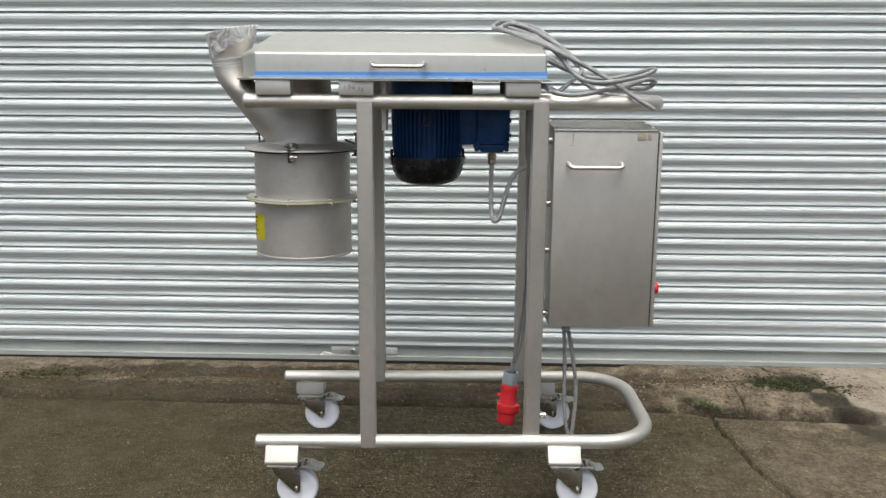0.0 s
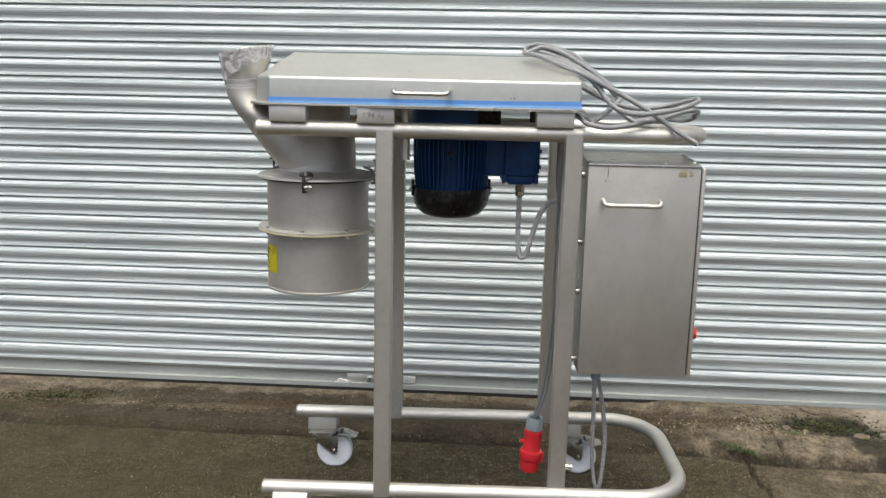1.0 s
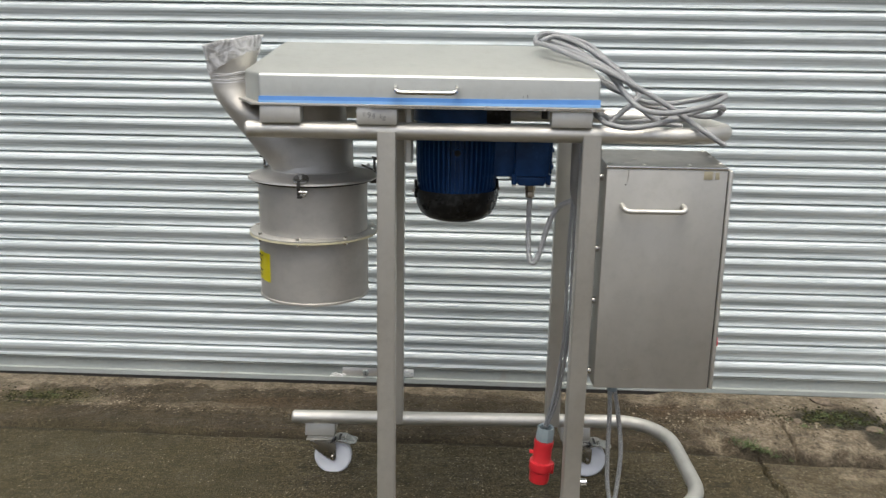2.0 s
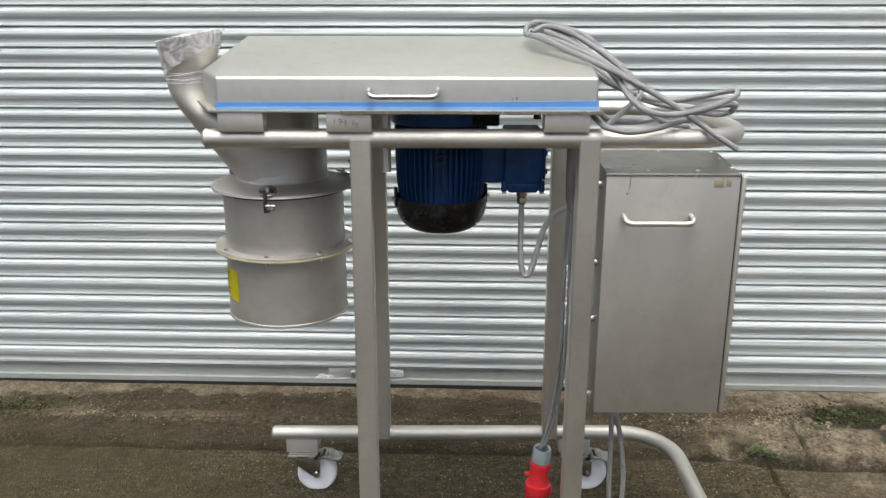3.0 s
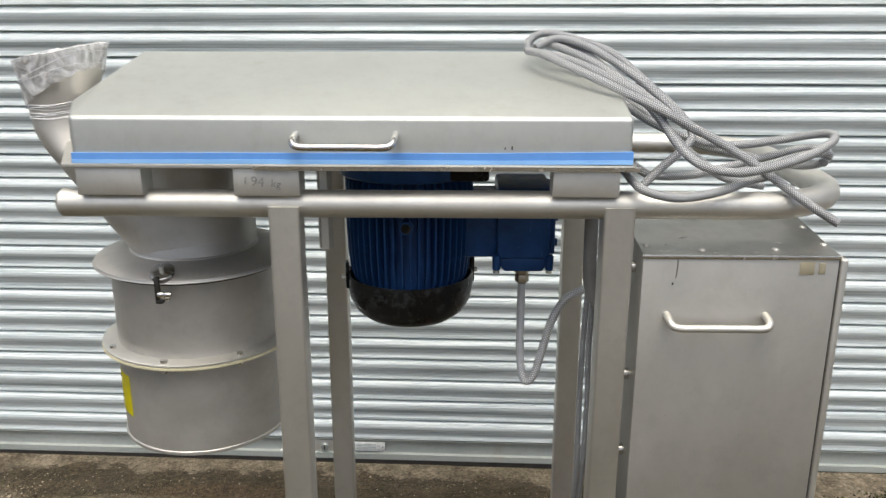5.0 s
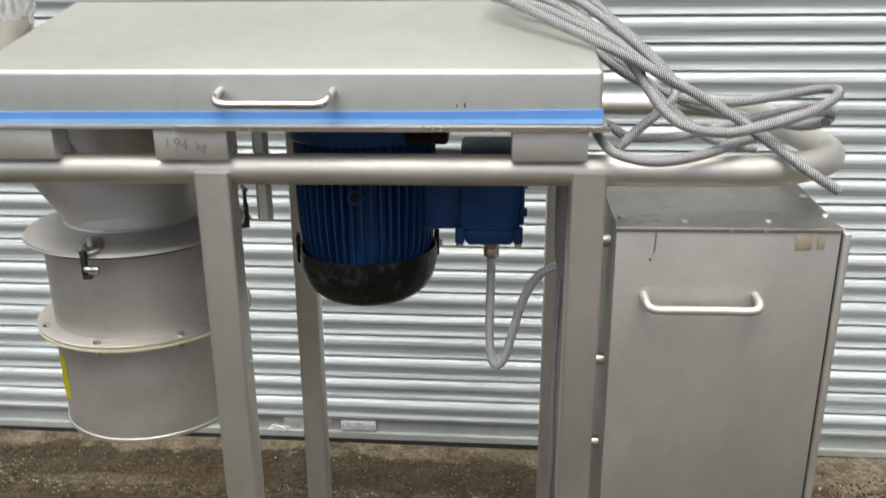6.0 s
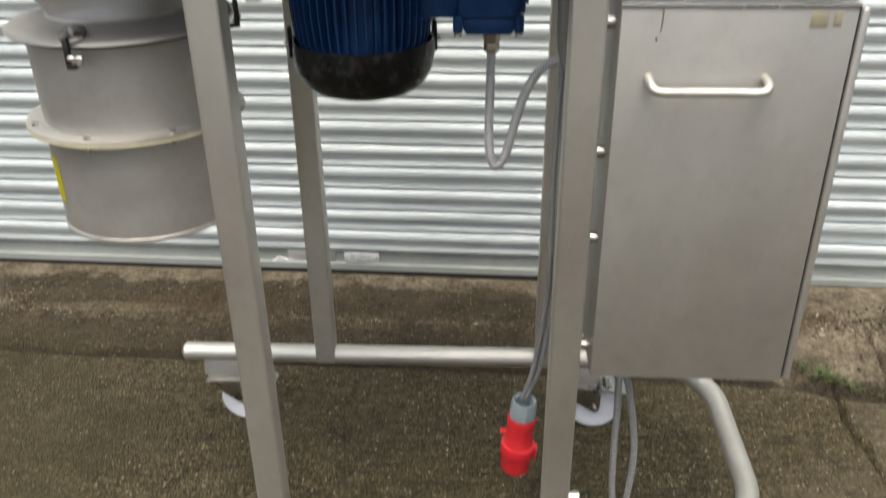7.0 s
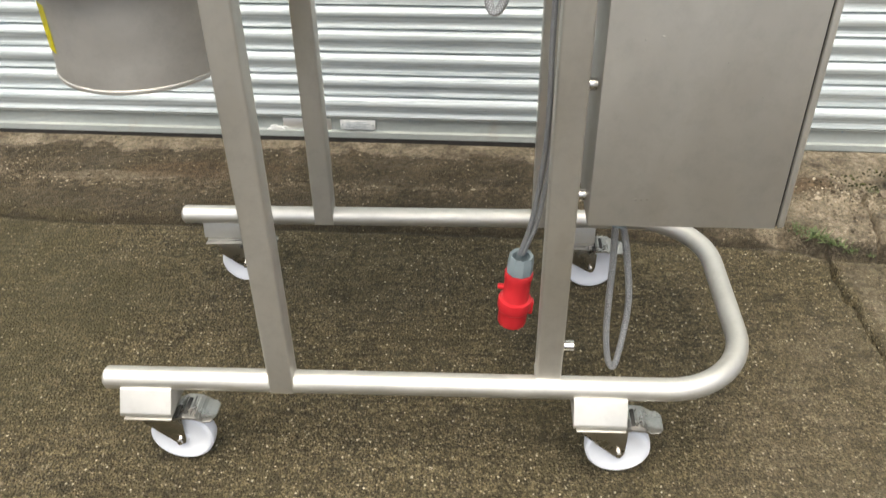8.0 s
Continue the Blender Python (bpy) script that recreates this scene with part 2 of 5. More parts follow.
def concrete_material():
    """Brown yard concrete with exposed aggregate, a damp dark strip and a dry pale one along the shutter."""
    m, nt, b = material("damp_aggregate_concrete")
    v = coords(nt)
    sep = nt.nodes.new("ShaderNodeSeparateXYZ")
    nt.links.new(v, sep.inputs[0])
    px, py = sep.outputs["X"], sep.outputs["Y"]
    front = math_node(nt, "SUBTRACT", math_node(nt, "MULTIPLY_ADD", px, -0.0548), py)
    front.node.inputs[0].links[0].from_node.inputs[2].default_value = 3.702
    wob = math_node(nt, "MULTIPLY", math_node(nt, "SUBTRACT", noise_tex(nt, v, 4.2, 12.0, 0.74), 0.5), 0.42)
    f = math_node(nt, "ADD", front, wob)
    # aggregate: small stones in a gritty paste, relief shading put into the colour
    vor = node(nt, "ShaderNodeTexVoronoi", Scale=190.0, Randomness=1.0)
    nt.links.new(v, vor.inputs["Vector"])
    vor2 = node(nt, "ShaderNodeTexVoronoi", Scale=112.0, Randomness=1.0)
    nt.links.new(v, vor2.inputs["Vector"])
    hue = nt.nodes.new("ShaderNodeSeparateColor")
    nt.links.new(vor.outputs["Color"], hue.inputs[0])
    stone = ramp(nt, hue.outputs[0], [(0.0, (0.019, 0.016, 0.009)), (0.30, (0.084, 0.069, 0.037)), (0.58, (0.173, 0.143, 0.078)), (0.84, (0.276, 0.234, 0.138)), (0.98, (0.50, 0.44, 0.31))])
    grit = noise_tex(nt, v, 85.0, 6.0, 0.75)
    paste = ramp(nt, grit, [(0.38, (0.015, 0.012, 0.007)), (0.52, (0.086, 0.070, 0.037)), (0.66, (0.202, 0.170, 0.096))])
    base = mix(nt, ramp(nt, vor.outputs["Distance"], [(0.24, (0.85,)), (0.48, (0.08,))]), paste, stone)
    hue2 = nt.nodes.new("ShaderNodeSeparateColor")
    nt.links.new(vor2.outputs["Color"], hue2.inputs[0])
    speck = mix(nt, 1.0, ramp(nt, hue2.outputs[1], [(0.86, (0.0,)), (0.88, (1.0,))]), ramp(nt, vor2.outputs["Distance"], [(0.14, (1.0,)), (0.23, (0.0,))]), "MULTIPLY")
    base = mix(nt, speck, base, (0.42, 0.37, 0.27))
    vor3 = node(nt, "ShaderNodeTexVoronoi", Scale=74.0, Randomness=1.0)
    nt.links.new(v, vor3.inputs["Vector"])
    hue3 = nt.nodes.new("ShaderNodeSeparateColor")
    nt.links.new(vor3.outputs["Color"], hue3.inputs[0])
    # bright specks that also paint wet glints into the colour
    glint_speck = mix(nt, 1.0, ramp(nt, hue3.outputs[0], [(0.80, (0.0,)), (0.83, (1.0,))]), ramp(nt, vor3.outputs["Distance"], [(0.14, (1.0,)), (0.22, (0.0,))]), "MULTIPLY")
    base = mix(nt, glint_speck, base, ramp(nt, hue3.outputs[1], [(0.0, (0.30, 0.24, 0.13)), (0.7, (0.46, 0.40, 0.28)), (1.0, (0.80, 0.76, 0.66))]))
    # shade of small pits, painted as dark dots
    pit_shade = mix(nt, 1.0, ramp(nt, hue2.outputs[2], [(0.74, (0.0,)), (0.78, (1.0,))]), ramp(nt, vor2.outputs["Distance"], [(0.26, (0.9,)), (0.42, (0.0,))]), "MULTIPLY")
    base = mix(nt, pit_shade, base, (0.020, 0.016, 0.010))
    fine = noise_tex(nt, v, 230.0, 3.0, 0.6)
    base = mix(nt, ramp(nt, fine, [(0.36, (0.75,)), (0.47, (0.0,))]), base, (0.020, 0.016, 0.009))
    base = mix(nt, ramp(nt, fine, [(0.55, (0.0,)), (0.68, (0.60,))]), base, (0.30, 0.25, 0.155))
    # tamping streaks along the slab and dark damp blotches
    streak = noise_tex(nt, coords(nt, (6, 30, 1)), 1.6, 7.0, 0.70)
    base = mix(nt, ramp(nt, streak, [(0.46, (0.0,)), (0.62, (0.45,))]), base, (0.032, 0.026, 0.015))
    dashes = noise_tex(nt, coords(nt, (8, 62, 1)), 1.3, 4.0, 0.6)
    base = mix(nt, ramp(nt, dashes, [(0.55, (0.0,)), (0.65, (0.62,))]), base, (0.020, 0.016, 0.009))
    base = mix(nt, ramp(nt, noise_tex(nt, v, 2.3, 8.0, 0.66), [(0.44, (0.0,)), (0.68, (0.45,))]), base, (0.056, 0.047, 0.024))
    base = mix(nt, ramp(nt, noise_tex(nt, v, 13.0, 6.0, 0.7), [(0.56, (0.0,)), (0.66, (0.62,))]), base, (0.022, 0.019, 0.012))
    base = mix(nt, ramp(nt, noise_tex(nt, v, 34.0, 5.0, 0.7), [(0.52, (0.0,)), (0.64, (0.40,))]), base, (0.028, 0.023, 0.013))
    # damp strip between the joint and the dry edge
    patch = noise_tex(nt, v, 6.0, 10.0, 0.74)
    damp = ramp(nt, mix(nt, 0.5, patch, grit), [(0.38, (0.012, 0.009, 0.006)), (0.49, (0.042, 0.032, 0.021)), (0.58, (0.092, 0.071, 0.046)), (0.68, (0.17, 0.138, 0.096))])
    base = mix(nt, math_node(nt, "MULTIPLY", step_down(nt, math_node(nt, "ADD", front, math_node(nt, "MULTIPLY", wob, 0.25)), 0.50, 0.56), 0.66), base, damp)
    base = mix(nt, math_node(nt, "MULTIPLY", speck, 0.7), base, (0.36, 0.32, 0.24))
    base = mix(nt, math_node(nt, "MULTIPLY", glint_speck, 0.8), base, (0.50, 0.45, 0.34))
    # rough pale broken concrete on the east side
    pale = ramp(nt, mix(nt, 0.45, noise_tex(nt, v, 11.0, 9.0, 0.74), grit), [(0.38, (0.040, 0.031, 0.022)), (0.49, (0.165, 0.135, 0.094)), (0.62, (0.40, 0.34, 0.255))])
    east = math_node(nt, "SUBTRACT", 1.0, step_down(nt, math_node(nt, "ADD", px, math_node(nt, "MULTIPLY", wob, 2.0)), 0.70, 1.05))
    base = mix(nt, math_node(nt, "MULTIPLY", math_node(nt, "MULTIPLY", east, step_down(nt, f, 0.50, 0.58)), 0.68), base, pale)
    # dry pale edge under the shutter
    base = mix(nt, math_node(nt, "MULTIPLY", step_down(nt, f, 0.108, 0.126), 0.80), base, pale)
    # the slab beyond the crack is drier and paler
    slab = math_node(nt, "SUBTRACT", 1.0, step_down(nt, math_node(nt, "ADD", px, math_node(nt, "MULTIPLY", py, 0.12)), 1.43, 1.47))
    base = mix(nt, math_node(nt, "MULTIPLY", math_node(nt, "MULTIPLY", slab, ramp(nt, noise_tex(nt, v, 2.6, 9.0, 0.7), [(0.34, (0.55,)), (0.66, (0.12,))])), 1.0), base, pale)
    for cx, cy, rx, ry, k in ((1.36, 3.22, 0.30, 0.12, 0.9), (1.46, 3.00, 0.16, 0.06, 0.7), (0.93, 3.19, 0.035, 0.13, 0.7), (-1.50, 3.49, 0.15, 0.045, 0.8), (-1.0, 3.46, 0.24, 0.035, 0.45), (-2.1, 3.66, 0.34, 0.17, 0.8)):
        base = mix(nt, math_node(nt, "MULTIPLY", blob(nt, px, py, wob, cx, cy, rx, ry), k), base, pale)
    base = mix(nt, math_node(nt, "MULTIPLY", math_node(nt, "MULTIPLY", east, step_down(nt, f, 0.14, 0.20)), 0.8), base, pale)
    # paler east side, darker olive patch on the west of the yard slab
    base = mix(nt, math_node(nt, "MULTIPLY", blob(nt, px, py, wob, 1.25, 2.20, 0.75, 0.80), 0.15), base, pale)
    base = mix(nt, math_node(nt, "MULTIPLY", blob(nt, px, py, wob, -1.55, 2.80, 1.00, 0.60), 0.42), base, (0.050, 0.045, 0.022))
    # the dry apron beyond the sunk corner
    apron = math_node(nt, "SUBTRACT", 1.0, step_down(nt, math_node(nt, "ADD", px, math_node(nt, "MULTIPLY", wob, 0.5)), 1.67, 1.71))
    apron = math_node(nt, "MULTIPLY", apron, math_node(nt, "SUBTRACT", 1.0, step_down(nt, math_node(nt, "ADD", py, wob), 2.96, 3.02)))
    base = mix(nt, math_node(nt, "MULTIPLY", apron, 0.85), base, ramp(nt, mix(nt, 0.5, grit, noise_tex(nt, v, 7.0, 8.0, 0.72)), [(0.36, (0.16, 0.13, 0.10)), (0.50, (0.36, 0.31, 0.25)), (0.66, (0.52, 0.47, 0.39))]))
    for cx, cy, rx, ry, k in ((1.06, 3.41, 0.16, 0.055, 0.75), (0.80, 3.46, 0.10, 0.05, 0.5), (-0.75, 3.50, 0.30, 0.06, 0.45)):
        base = mix(nt, math_node(nt, "MULTIPLY", blob(nt, px, py, wob, cx, cy, rx, ry), k), base, ramp(nt, grit, [(0.38, (0.035, 0.023, 0.013)), (0.62, (0.140, 0.095, 0.055))]))
    for cx, cy, rx, ry, k in ((-1.74, 3.52, 0.28, 0.10, 0.75), (-1.95, 3.42, 0.2, 0.08, 0.5)):
        base = mix(nt, math_node(nt, "MULTIPLY", blob(nt, px, py, wob, cx, cy, rx, ry), k), base, ramp(nt, grit, [(0.38, (0.020, 0.018, 0.008)), (0.62, (0.110, 0.096, 0.045))]))
    # wet silt and old moss stains
    silt = ramp(nt, noise_tex(nt, v, 24.0, 8.0, 0.72), [(0.36, (0.012, 0.012, 0.009)), (0.66, (0.050, 0.046, 0.032))])
    for cx, cy, rx, ry, k in ((1.50, 3.39, 0.24, 0.10, 0.95), (1.62, 3.26, 0.09, 0.22, 0.85), (1.68, 3.00, 0.10, 0.16, 0.7), (-1.80, 3.50, 0.12, 0.05, 0.6)):
        base = mix(nt, math_node(nt, "MULTIPLY", blob(nt, px, py, wob, cx, cy, rx, ry), k), base, silt)
    # darker band along the joint
    gap = math_node(nt, "ABSOLUTE", math_node(nt, "SUBTRACT", math_node(nt, "ADD", front, math_node(nt, "MULTIPLY", wob, 0.34)), 0.535))
    base = mix(nt, math_node(nt, "MULTIPLY", step_down(nt, gap, 0.004, 0.030), 0.62), base, (0.017, 0.014, 0.010))
    # rubble line
    line = math_node(nt, "ABSOLUTE", math_node(nt, "SUBTRACT", math_node(nt, "ADD", front, math_node(nt, "MULTIPLY", wob, 0.7)), 0.325))
    chips = ramp(nt, noise_tex(nt, v, 45.0, 6.0, 0.75), [(0.50, (0.0,)), (0.60, (0.7,))])
    base = mix(nt, math_node(nt, "MULTIPLY", step_down(nt, line, 0.006, 0.045), chips), base, (0.20, 0.165, 0.11))
    nt.links.new(base, b.inputs["Base Color"])
    rough = ramp(nt, noise_tex(nt, v, 5.0, 6.0), [(0.35, (0.45,)), (0.65, (0.75,))])
    nt.links.new(rough, b.inputs["Roughness"])
    b.inputs["Specular IOR Level"].default_value = 0.16
    domes = math_node(nt, "SUBTRACT", 1.0, vor.outputs["Distance"])
    h1 = mix(nt, 0.45, domes, mix(nt, 0.6, mix(nt, 0.5, streak, dashes), grit))
    bump(nt, b, h1, 1.0, 0.014)
    return m


CONCRETE = concrete_material()

# ---- mesh helpers ----


def finish(bm, sharp=38):
    bmesh.ops.recalc_face_normals(bm, faces=bm.faces[:])
    me = bpy.data.meshes.new("mesh")
    bm.to_mesh(me)
    bm.free()
    me.polygons.foreach_set("use_smooth", [True] * len(me.polygons))
    me.set_sharp_from_angle(angle=radians(sharp))
    return me


def part(name, bm, mat, parent, label="", m=None, sharp=38):
    me = bm if isinstance(bm, bpy.types.Mesh) else finish(bm, sharp)
    if mat and not me.materials:
        me.materials.append(mat)
    me.name = name
    ob = new(name, me)
    m = m if m is not None else Matrix.Identity(4)
    # thing > part > sub-part: anything deeper hangs on the part itself
    if parent.parent and parent.parent.parent:
        m, parent = parent.matrix_basis @ m, parent.parent
    ob.parent = parent
    ob.matrix_basis = m
    return tagged(ob, label)


def box(lo, hi, bevel=0.0, bm=None, segments=2):
    bm = bm or bmesh.new()
    made = bmesh.ops.create_cube(bm, size=1.0)["verts"]
    for v in made:
        v.co = Vector([lo[i] + (v.co[i] + 0.5) * (hi[i] - lo[i]) for i in range(3)])
    if bevel:
        edges = list({e for v in made for e in v.link_edges})
        bmesh.ops.bevel(bm, geom=edges, offset=bevel, segments=segments, profile=0.5, affect="EDGES")
    return bm


def lathe(profile, centre=(0, 0, 0), seg=48, bm=None, turn=None):
    """Turn (radius, height) pairs about the vertical; turn: a matrix applied after."""
    bm = bm or bmesh.new()
    rings = []
    c = Vector(centre)
    for r, z in profile:
        if r < 1e-6:
            ring = [bm.verts.new((0, 0, z))]
        else:
            ring = [bm.verts.new((r * math.cos(2 * math.pi * k / seg), r * math.sin(2 * math.pi * k / seg), z)) for k in range(seg)]
        rings.append(ring)
    for a, b in zip(rings, rings[1:]):
        for k in range(seg):
            j = (k + 1) % seg
            loop = [a[k % len(a)], a[j % len(a)], b[j % len(b)], b[k % len(b)]]
            loop = list(dict.fromkeys(loop))
            if len(loop) > 2:
                bm.faces.new(loop)
    for ring in rings:
        for v in ring:
            v.co = (turn @ v.co if turn else v.co) + c
    return bm


def cyl(a, b, r, seg=24, bm=None, bevel=0.0):
    """A capped round bar from a to b."""
    a, b = Vector(a), Vector(b)
    d = b - a
    turn = d.to_track_quat("Z", "Y").to_matrix()
    h = d.length
    e = bevel
    prof = [(0, 0), (r - e, 0), (r, e), (r, h - e), (r - e, h), (0, h)] if e else [(0, 0), (r, 0), (r, h), (0, h)]
    return lathe(prof, a, seg, bm, turn)


def spline(points, step=8):
    """A smooth line through the points."""
    p = [Vector(q) for q in points]
    p = [2 * p[0] - p[1]] + p + [2 * p[-1] - p[-2]]
    out = []
    for i in range(1, len(p) - 2):
        a, b, c, d = p[i - 1:i + 3]
        for k in range(step):
            t = k / step
            out.append(0.5 * (2 * b + (c - a) * t + (2 * a - 5 * b + 4 * c - d) * t * t + (3 * b - a - 3 * c + d) * t ** 3))
    out.append(p[-2])
    return out


def sweep(line, r, seg=14, bm=None, caps=True):
    """A round tube along a line, with length and angle as its UV."""
    bm = bm or bmesh.new()
    uvl = bm.loops.layers.uv.verify()
    rings, run, frame_n = [], 0.0, None
    lengths = []
    for i, p in enumerate(line):
        t = (line[min(i + 1, len(line) - 1)] - line[max(i - 1, 0)]).normalized()
        if frame_n is None:
            frame_n = t.orthogonal().normalized()
        frame_n = (frame_n - t * frame_n.dot(t)).normalized()
        side = t.cross(frame_n)
        rr = r[i] if isinstance(r, (list, tuple)) else r
        rings.append([bm.verts.new(p + rr * (math.cos(2 * math.pi * k / seg) * frame_n + math.sin(2 * math.pi * k / seg) * side)) for k in range(seg)])
        run += (p - line[i - 1]).length if i else 0
        lengths.append(run)
    r0 = r[0] if isinstance(r, (list, tuple)) else r
    for i in range(len(rings) - 1):
        for k in range(seg):
            j = (k + 1) % seg
            f = bm.faces.new((rings[i][k], rings[i][j], rings[i + 1][j], rings[i + 1][k]))
            for loop, (uu, vv) in zip(f.loops, ((i, k), (i, k + 1), (i + 1, k + 1), (i + 1, k))):
                loop[uvl].uv = (lengths[uu] / (r0 * 2 * math.pi) * 2, vv / seg * 2)
    if caps:
        bm.faces.new(rings[0][::-1])
        bm.faces.new(rings[-1])
    return bm


def prism(outline, depth_a, depth_b, plane="xz", bevel=0.0):
    """Extrude an outline drawn in a plane between two depths of the third axis."""
    bm = bmesh.new()

    def at(p, d):
        return {"xz": (p[0], d, p[1]), "yz": (d, p[0], p[1]), "xy": (p[0], p[1], d)}[plane]
    a = [bm.verts.new(at(p, depth_a)) for p in outline]
    b = [bm.verts.new(at(p, depth_b)) for p in outline]
    bm.faces.new(a)
    bm.faces.new(b[::-1])
    n = len(outline)
    for i in range(n):
        bm.faces.new((a[i], b[i], b[(i + 1) % n], a[(i + 1) % n]))
    if bevel:
        bmesh.ops.bevel(bm, geom=bm.edges[:], offset=bevel, segments=2, profile=0.5, affect="EDGES")
    return bm


def loft(sections, seg=48):
    """A skin over level ellipses (x, y, z, half-width x, half-width y)."""
    bm = bmesh.new()
    rings = [[bm.verts.new((x + a * math.cos(2 * math.pi * k / seg), y + c * math.sin(2 * math.pi * k / seg), z)) for k in range(seg)] for x, y, z, a, c in sections]
    for p, q in zip(rings, rings[1:]):
        for k in range(seg):
            bm.faces.new((p[k], p[(k + 1) % seg], q[(k + 1) % seg], q[k]))
    return bm


# ---- setting: ground, shutter, walls ----
SHUT_Y, SHUT_SLOPE = 3.702, -0.0548


def shutter_y(x):
    return SHUT_Y + SHUT_SLOPE * x


def ground_height(x, y):
    front = shutter_y(x) - y                      # metres in front of the shutter
    n = noise.noise
    h = -0.006 + 0.035 * (min(max(y, 0.5), 3.02) - 2.96) - 0.022 * max(0.0, min(2.0, x - 0.5))
    if abs(x) > 6 or y < -3 or y > 6:
        return h
    h += 0.004 * n((x * 1.1, y * 1.1, 0)) + 0.002 * n((x * 6, y * 6, 3)) + 0.0012 * n((x * 40, y * 40, 3))
    joint = 0.528 + 0.018 * n((x * 2.3, 1.7, 5)) + 0.006 * n((x * 11, y * 6, 5)) + 0.03 * max(0.0, min(1.0, (x - 1.0) / 0.1))
    near = max(0.0, min(1.0, (joint - 0.02 - front) / 0.02))
    h += near * 0.006
    east = max(0.0, min(1.0, (x - 0.6) / 0.4))
    broken = near * (0.35 + 0.65 * east) * max(0.12, min(1.0, (front - 0.03) / 0.14))
    h += broken * (0.013 * n((x * 9, y * 14, 8)) + 0.010 * abs(n((x * 24, y * 24, 2))) + 0.006 * abs(n((x * 60, y * 60, 2))))
    # the lip of the lifted slab runs back from the joint to the rubble line
    lip = max(0.0, min(1.0, (0.30 + 0.25 * max(0.0, min(1.0, (x - 0.88) / 0.14)) + 0.02 * n((x * 14, 3, 1)) - front) / 0.012))
    h += 0.019 * lip * max(0.0, min(1.0, (x - 0.80) / 0.1)) * near
    # hollow where the slab has sunk
    g = ((x - 1.55) / 0.26) ** 2 + ((y - 3.40) / 0.07) ** 2
    h -= 0.016 * math.exp(-g * g)
    # gap under the shutter
    h += 0.022 * max(0.0, min(2.0, x - 0.5)) * max(0.0, min(1.0, (0.36 - front) / 0.30)) - 0.008 * max(0.0, min(1.0, (0.034 - front) / 0.008))
    # worn groove along the joint
    g = (front - joint) / 0.015
    h -= (0.013 + 0.005 * n((x * 7, 8.1, 2)) + 0.022 * max(0.0, min(1.0, (x - 1.0) / 0.1))) * math.exp(-g * g)
    # rubble line left behind the far wheels
    g = (front - 0.325 - 0.05 * n((x * 3.1, 4.7, 1))) / 0.035
    h += math.exp(-g * g) * 0.010 * abs(n((x * 31, y * 31, 4)))
    # crack running out from the joint, and a second one in the lifted slab
    if 1.6 < y < 3.12 and 0.9 < x < 1.7:
        cx = float(np.interp(y, (1.7, 2.39, 2.51, 2.62, 2.74, 2.81, 2.87, 2.91, 2.945, 2.98, 3.045, 3.096), (1.34, 1.139, 1.107, 1.079, 1.078, 1.073, 1.073, 1.071, 1.062, 1.056, 1.071, 1.083))) + 0.006 * n((y * 19, 0.3, 7)) + 0.005 * n((y * 53, 0.3, 7))
        w = 0.0042 + 0.0105 * math.exp(-((y - 2.900) / 0.022) ** 2) + 0.004 * max(0.0, n((y * 15, 2.0, 9)))
        if x > cx:
            w += 0.012 * math.exp(-((y - 3.005) / 0.014) ** 2)
        g = (x - cx) / w
        h -= 0.040 * math.exp(-g * g * g * g) - 0.004 * max(0.0, min(1.0, (x - cx) / 0.01 + 0.5)) * max(0.0, 1 - abs(x - cx) / 0.2)
    if 3.08 < y < 3.36 and 1.1 < x < 1.4:
        cx = 1.22 + (y - 3.09) * 0.17 + 0.012 * n((y * 21, 4.3, 7))
        g = (x - cx) / 0.0065
        h -= 0.045 * math.exp(-g * g)
    return h


def spread(lo, hi, step, far):
    mid = list(np.arange(lo, hi, step))
    out, s, p = [], step, hi
    while p < far:
        out.append(p)
        s *= 1.5
        p += s
    left, s, p = [], step, lo - step
    while p > -far:
        left.append(p)
        s *= 1.5
        p -= s
    return left[::-1] + mid + out


def build_ground():
    xs, ys = spread(-2.6, 2.6, 0.0105, 900), spread(1.3, 3.85, 0.0095, 900)
    xs = [x for x in xs if not 1.0 <= x <= 1.36] + list(np.arange(1.0, 1.361, 0.005))
    xs.sort()
    verts = [(x, y, ground_height(x, y)) for y in ys for x in xs]
    w = len(xs)
    faces = [(j * w + i, j * w + i + 1, (j + 1) * w + i + 1, (j + 1) * w + i) for j in range(len(ys) - 1) for i in range(w - 1)]
    me = bpy.data.meshes.new("ground")
    me.from_pydata(verts, [], faces)
    me.polygons.foreach_set("use_smooth", [True] * len(me.polygons))
    me.materials.append(CONCRETE)
    return tagged(new("ground", me), "damp brown exposed-aggregate concrete yard with a broken strip by the shutter", "ground", kind="structure")


ground = build_ground()

SHUT = pose(0, SHUT_Y, 0, 0, 0, math.degrees(math.atan(SHUT_SLOPE))) @ pose(0, 0, 0, 0, -0.11, 0)
SHUT_L, SHUT_R, LATH = -3.7, 3.5, 0.0758
shutter = tagged(new("roller_shutter"), "closed galvanised steel roller shutter with curved laths", "roller shutter", kind="structure")
shutter.matrix_basis = SHUT


